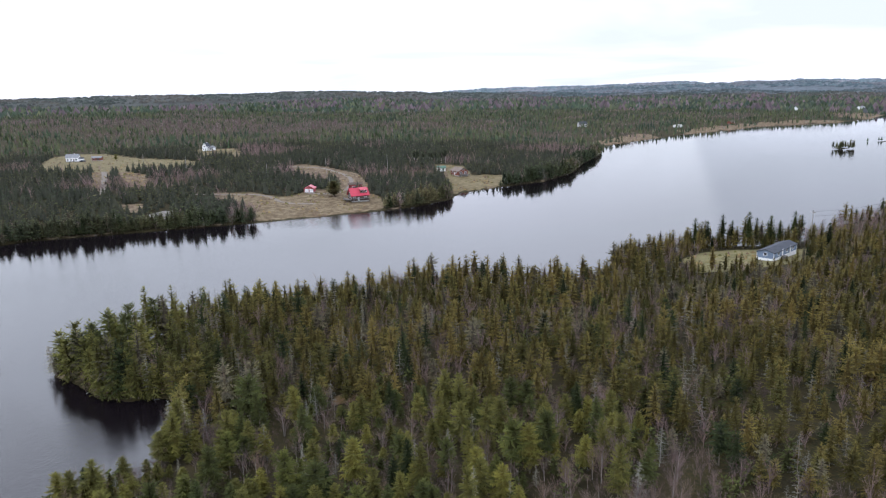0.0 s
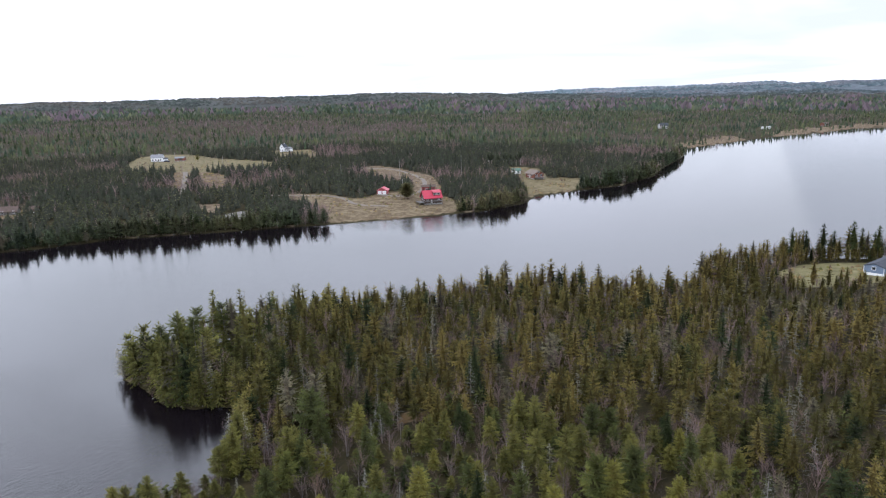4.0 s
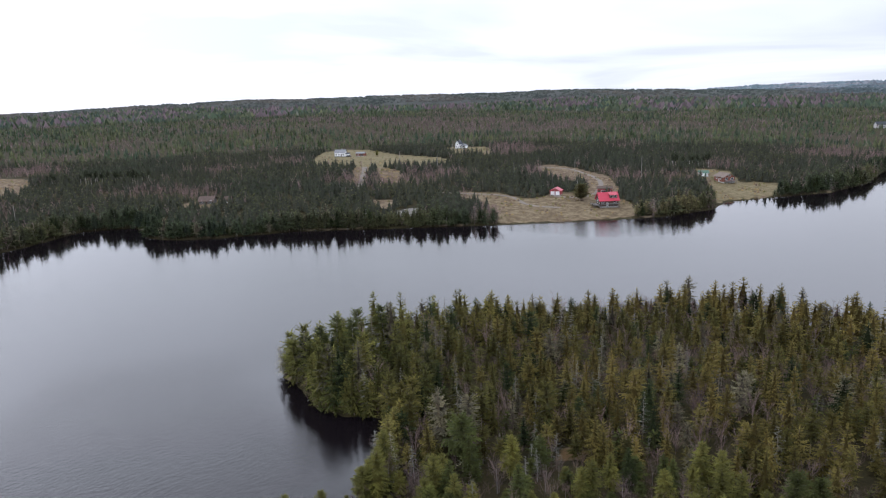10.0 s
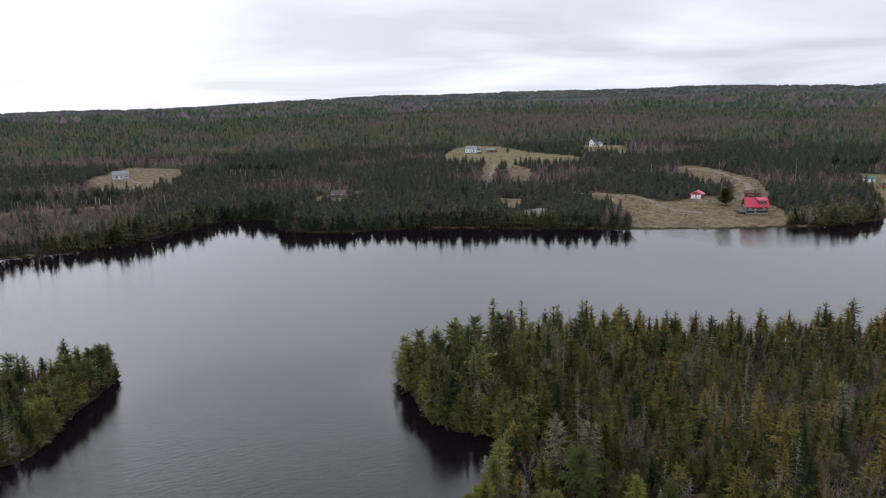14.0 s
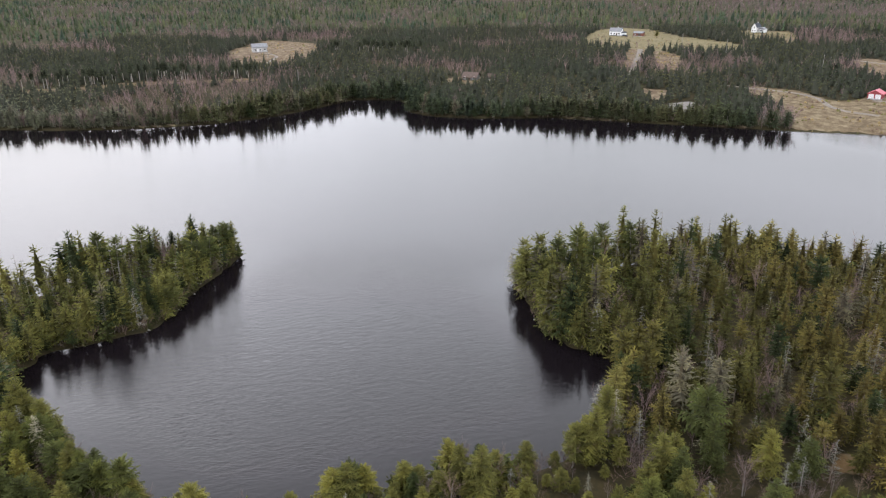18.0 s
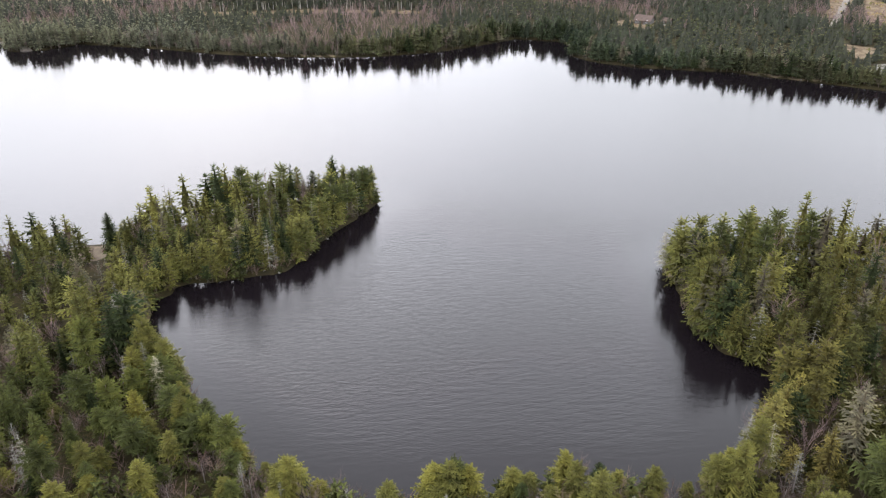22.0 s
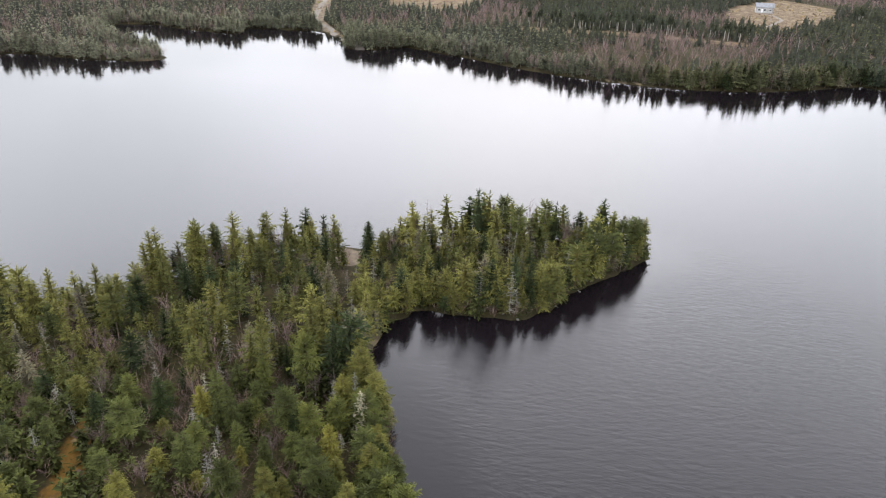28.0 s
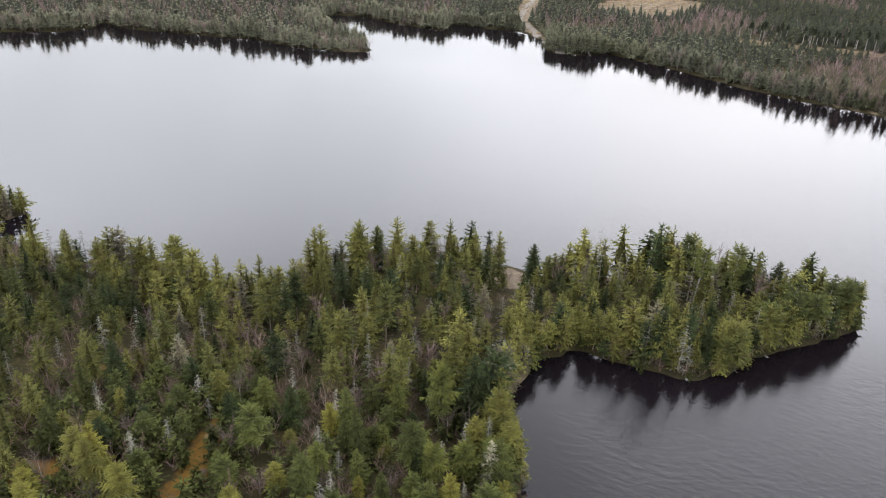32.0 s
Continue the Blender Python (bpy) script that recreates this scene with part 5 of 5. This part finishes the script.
# the hills beyond: wooded ridges one behind another, distance haze put into their blue-grey
def ridge(name, r, lift, tone, rng):
    def crest(a):
        x, y = -15 - r * np.sin(a), 35 + r * np.cos(a)
        swell = 4.5 * wavy(a * 900, a * 300, 60.0, r) + 3.0 * wavy(a * 900, a * 500, 14.0, r)
        west = smooth(a, -0.2, 0.15)
        return (height(x, y) + lift + swell) * (1 - west) + (50 + 21 * smooth(-a, -0.92, -0.58) - (r - 2250) / 70 + 0.45 * swell) * west

    def slope(a, k):
        """The land in front of the crest; k: 0 at the foot, 1 at the crest."""
        return -20 + (crest(a + 0.05 * (1 - k)) + 20) * np.sin(k * math.pi / 2) ** 0.8

    a = np.linspace(radians(-50), radians(140), 420)
    rows_ = []
    for k in (0.0, 0.2, 0.4, 0.6, 0.8, 0.9, 1.0):
        q = r * (0.84 + 0.16 * k)
        rows_.append(np.stack([-15 - q * np.sin(a), 35 + q * np.cos(a), slope(a, k)], -1))
    rows_.append(np.stack([-15 - r * 1.03 * np.sin(a), 35 + r * 1.03 * np.cos(a), 0 * a - 20], -1))
    v = np.stack(rows_, 1).reshape(-1, 3)
    c = np.arange(len(a) * 8).reshape(-1, 8)
    f = np.stack([c[:-1, :-1], c[:-1, 1:], c[1:, 1:], c[1:, :-1]], -1).reshape(-1, 4)
    material = weathered(name + "_hazed_woods", tone, 0.95, 0.34, 0.03)
    tagged(new(name, mesh_of(name, v, f, material)), "low wooded hills on the horizon, blue-grey with painted haze", "hills", kind="structure")
    n = 9000
    a, k = rng.uniform(radians(-42), radians(134), n), rng.uniform(0.5, 1.0, n)
    k[:2600] = rng.uniform(0.985, 1.0, 2600)
    q = r * (0.84 + 0.16 * k)
    x, y = -15 - q * np.sin(a), 35 + q * np.cos(a)
    patch = smooth(wavy(x, y * 2.2, 190.0, r) + 0.5 * wavy(x, y, 60.0, 3.0), -0.4, 0.8)[:, None]
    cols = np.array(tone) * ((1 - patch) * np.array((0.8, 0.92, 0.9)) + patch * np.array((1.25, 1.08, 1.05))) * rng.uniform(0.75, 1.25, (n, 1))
    lofty = rng.uniform(0.35, 0.7, n) * r / 2600
    stand("horizon_trees", "small trees on the far hills, tinted with painted haze", hill_set, rng.integers(0, 4, n), x, y, slope(a, k) - 1.0, np.stack([lofty * 3.4, lofty], -1), rng.uniform(0, 6.28, n), cols, material=m_far_forest)


ridge_rng = np.random.default_rng(61)
# each farther ridge is paler and bluer: haze painted into its tone
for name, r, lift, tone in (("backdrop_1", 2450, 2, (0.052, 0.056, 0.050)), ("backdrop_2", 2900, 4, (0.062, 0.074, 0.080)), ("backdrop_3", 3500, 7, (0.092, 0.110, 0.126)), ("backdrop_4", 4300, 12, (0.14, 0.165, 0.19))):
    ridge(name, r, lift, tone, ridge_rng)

# the islet's own clump of trees
ix, iy = shoreline(far_rng, 2.6, 0.5, 40.0, 340, 375, 628, 650)
xs, ys, zs, wh, kd, sz, tn, cl, _ = grow("", "", far_rng, ix, iy, mid_set, True)
stand("islet_trees", "clump of dark spruces on a small rocky islet", mid_set, wh, xs, ys, zs, sz * 0.8, tn, cl, "trees")


# the edges of the far woods, where crowns stand on tall bare trunks
edge_rng = np.random.default_rng(19)
edge_set = [joined(cone_trunk(10, 0.22, 4), crown_of(edge_rng, 10, 2.4, 24, 2, 0.5, 0.5, width=0.6, core=0.4), bark=np.array((0.30, 0.275, 0.25))) for k in range(4)]
ex, ey = [], []
for (xa, ya), (xb, yb), n in (((-402, 362), (-344, 397), 34), ((-20, 516), (2, 528), 18), ((-408, 168), (-378, 222), 26), ((-376, 226), (-349, 268), 22)):
    q = edge_rng.uniform(0, 1, n)
    ex.append(xa + (xb - xa) * q + edge_rng.normal(0, 0.9, n))
    ey.append(ya + (yb - ya) * q + edge_rng.normal(0, 0.9, n))
ex, ey = np.concatenate(ex), np.concatenate(ey)
n = len(ex)
tall = edge_rng.uniform(0.8, 1.1, n)
stand("edge_trees", "tall spruces on pale bare trunks at the wood's edge", edge_set, edge_rng.integers(0, 4, n), ex, ey, height(ex, ey), np.stack([tall * 0.9, tall], -1), edge_rng.uniform(0, 6.28, n), np.array((0.055, 0.066, 0.04)) * edge_rng.uniform(0.8, 1.2, (n, 1)), "trees", m_far_forest)


# trees that stand out by themselves
def lone(ob, x, y, tall, wide, tilt=(0, 0), spin=0):
    ob.matrix_basis = pose(x, y, float(height(np.array([x]), np.array([y]))[0]) - 0.1, *tilt, spin)
    ob.scale = (wide, wide, tall)
    return ob


lone_rng = np.random.default_rng(77)
m_larch = foliage("pale_larch_twigs", (0.31, 0.29, 0.22), 0.1)
lone(tree_kind("larch_tree", "pale leafless larch leaning out over the water", "tree", dead_crown(lone_rng, 10, 2.4, 26, 7, 0.045), cone_trunk(10, 0.13, 6), m_larch, m_pale_bark), -83.4, 142.2, 0.72, 0.9, (0, -8))
lone(tree_kind("dark_fir_tree", "dense dark green fir standing alone on a grassy neck", "tree", crown_of(lone_rng, 10, 2.6, 150, 4, 0.02, 0.8, 0.35, 0.05, 0.15), cone_trunk(10, 0.14, 6), m_dark, m_bark), -144.2, 64.8, 0.78, 0.85)
lone(tree_kind("round_pine_tree", "broad round pine on the lawn by the lake house", "tree", crown_of(lone_rng, 10, 5.0, 280, 4, 0.16, 0.4, 0.12, 0.3, 0.12, 0.3, 0.75), cone_trunk(10, 0.22, 6), foliage("grey_green_pine_needles", (0.105, 0.100, 0.05), 0.1), m_bark), -59.0, 380.0, 0.78, 0.95)
lone(tree_kind("pale_larch_tree", "pinkish-grey leafless larch among green spruces by the bay", "tree", dead_crown(lone_rng, 10, 2.4, 26, 6, 0.03), cone_trunk(10, 0.13, 6), m_larch, m_pale_bark), -95.2, 59.5, 0.75, 0.9)
lone(tree_kind("meadow_tree", "small round tree on a meadow", "tree", crown_of(lone_rng, 10, 3.8, 60, 4, 0.1, 0.4, 0.1, 0.3, 0.2, 0.3, 0.5), cone_trunk(10, 0.2, 6), m_olive, m_bark), -262.0, 572.0, 0.45, 0.7)

# tall spruces in a row behind the bungalow
row_rng = np.random.default_rng(29)
model = tree_kind("tall_spruce_tree", "tall dark spruce with a bare lower trunk behind the bungalow", "tree", crown_of(row_rng, 10, 1.9, 70, 4, 0.3, 0.75, 0.35, 0.05, 0.3), cone_trunk(10, 0.14, 6), m_dark, m_pale_bark)
for k, (x_, y_, tall) in enumerate(((97, 243.5, 1.25), (101.5, 246, 1.0), (106, 243, 1.35), (110, 246, 1.1), (114, 243.5, 1.2), (118.5, 246, 0.95), (122, 243, 1.3), (127, 248, 1.1), (92, 244, 1.05), (87, 242, 1.2))):
    ob = lone(model if k == 0 else copy_thing(model, pose(0, 0, 0)), x_, y_, tall, tall * 0.95, spin=47.0 * k)
    tagged(ob, group="spruces behind the bungalow")

# spindly conifers that lift a flat tuft of crown over bare grey trunks at the points' ends
model, first = None, True
for x_, y_, tall in ((-139.2, 113.5, 0.78), (-137.0, 110.5, 0.82), (-134.6, 107.0, 0.74), (-140.6, 115.0, 0.7), (-132.4, 103.5, 0.8), (-130.5, 99.5, 0.76), (-142.5, 97.0, 0.98),
                     (-140.5, 91.0, 0.95), (-136.0, 104.0, 0.86), (-146.0, 90.0, 1.0), (-75.5, 152.0, 1.05), (-72.0, 156.5, 1.1), (-70.5, 149.0, 1.0), (-68.0, 160.0, 1.08), (-77.5, 147.0, 0.9)):
    spin = float(lone_rng.uniform(0, 360))
    if first:
        model = tree_kind("spindly_spruce_tree", "spindly spruce with a bare grey trunk and small tufted top", "tree", crown_of(lone_rng, 10, 2.3, 50, 5, 0.5, 0.42, 0.15, 0.25, 0.45, 0.44, 0.0, 0.8), cone_trunk(10, 0.16, 6, 0.08), m_green, m_pale_bark)
        twigs = new("bare_branches", mesh_of("bare_branches", *dead_crown(lone_rng, 6.5, 1.5, 6, 3, 0.025, 4)[:2], m_grey, np.ones((6 * 3 * 16, 3))))
        twigs.parent = model
        tagged(twigs, kind="stuff")
    ob = lone(model if first else copy_thing(model, pose(0, 0, 0)), x_, y_, tall, 1.0, (float(lone_rng.normal(0, 3)), float(lone_rng.normal(0, 3))), spin)
    tagged(ob, group="spindly trees at the points' ends")
    first = False

# dry grass and low scrub in the clearings
tuft_rng = np.random.default_rng(41)
tuft_set = [tuft(tuft_rng, 1, 6.0) for k in range(3)]
tx, ty = [], []
for outline, earth, gravel in CLEARINGS:
    poly = polygon(outline)
    if gravel < 0.4 and poly[:, 1].max() < 700:
        area = np.ptp(poly[:, 0]) * np.ptp(poly[:, 1])
        n = int(min(area * 0.16, 900))
        qx, qy = tuft_rng.uniform(poly[:, 0].min(), poly[:, 0].max(), n), tuft_rng.uniform(poly[:, 1].min(), poly[:, 1].max(), n)
        ok = inside(poly, qx, qy) & (wavy(qx, qy, 7.0, earth) > 0.1) & (inland(qx, qy) > 0.5)
        tx.append(qx[ok])
        ty.append(qy[ok])
tx, ty = np.concatenate(tx), np.concatenate(ty)
n = len(tx)
tall = tuft_rng.uniform(0.03, 0.10, n)
hue = np.where(tuft_rng.uniform(0, 1, (n, 1)) < 0.5, np.array((0.17, 0.125, 0.06)), np.where(tuft_rng.uniform(0, 1, (n, 1)) < 0.5, np.array((0.10, 0.095, 0.03)), np.array((0.11, 0.075, 0.055))))
stand("dry_scrub", "tufts of dry grass and low scrub in the clearings", tuft_set, tuft_rng.integers(0, 3, n), tx, ty, height(tx, ty) - 0.05, np.stack([tall * 1.4, tall], -1), tuft_rng.uniform(0, 6.28, n), hue, "scrub")
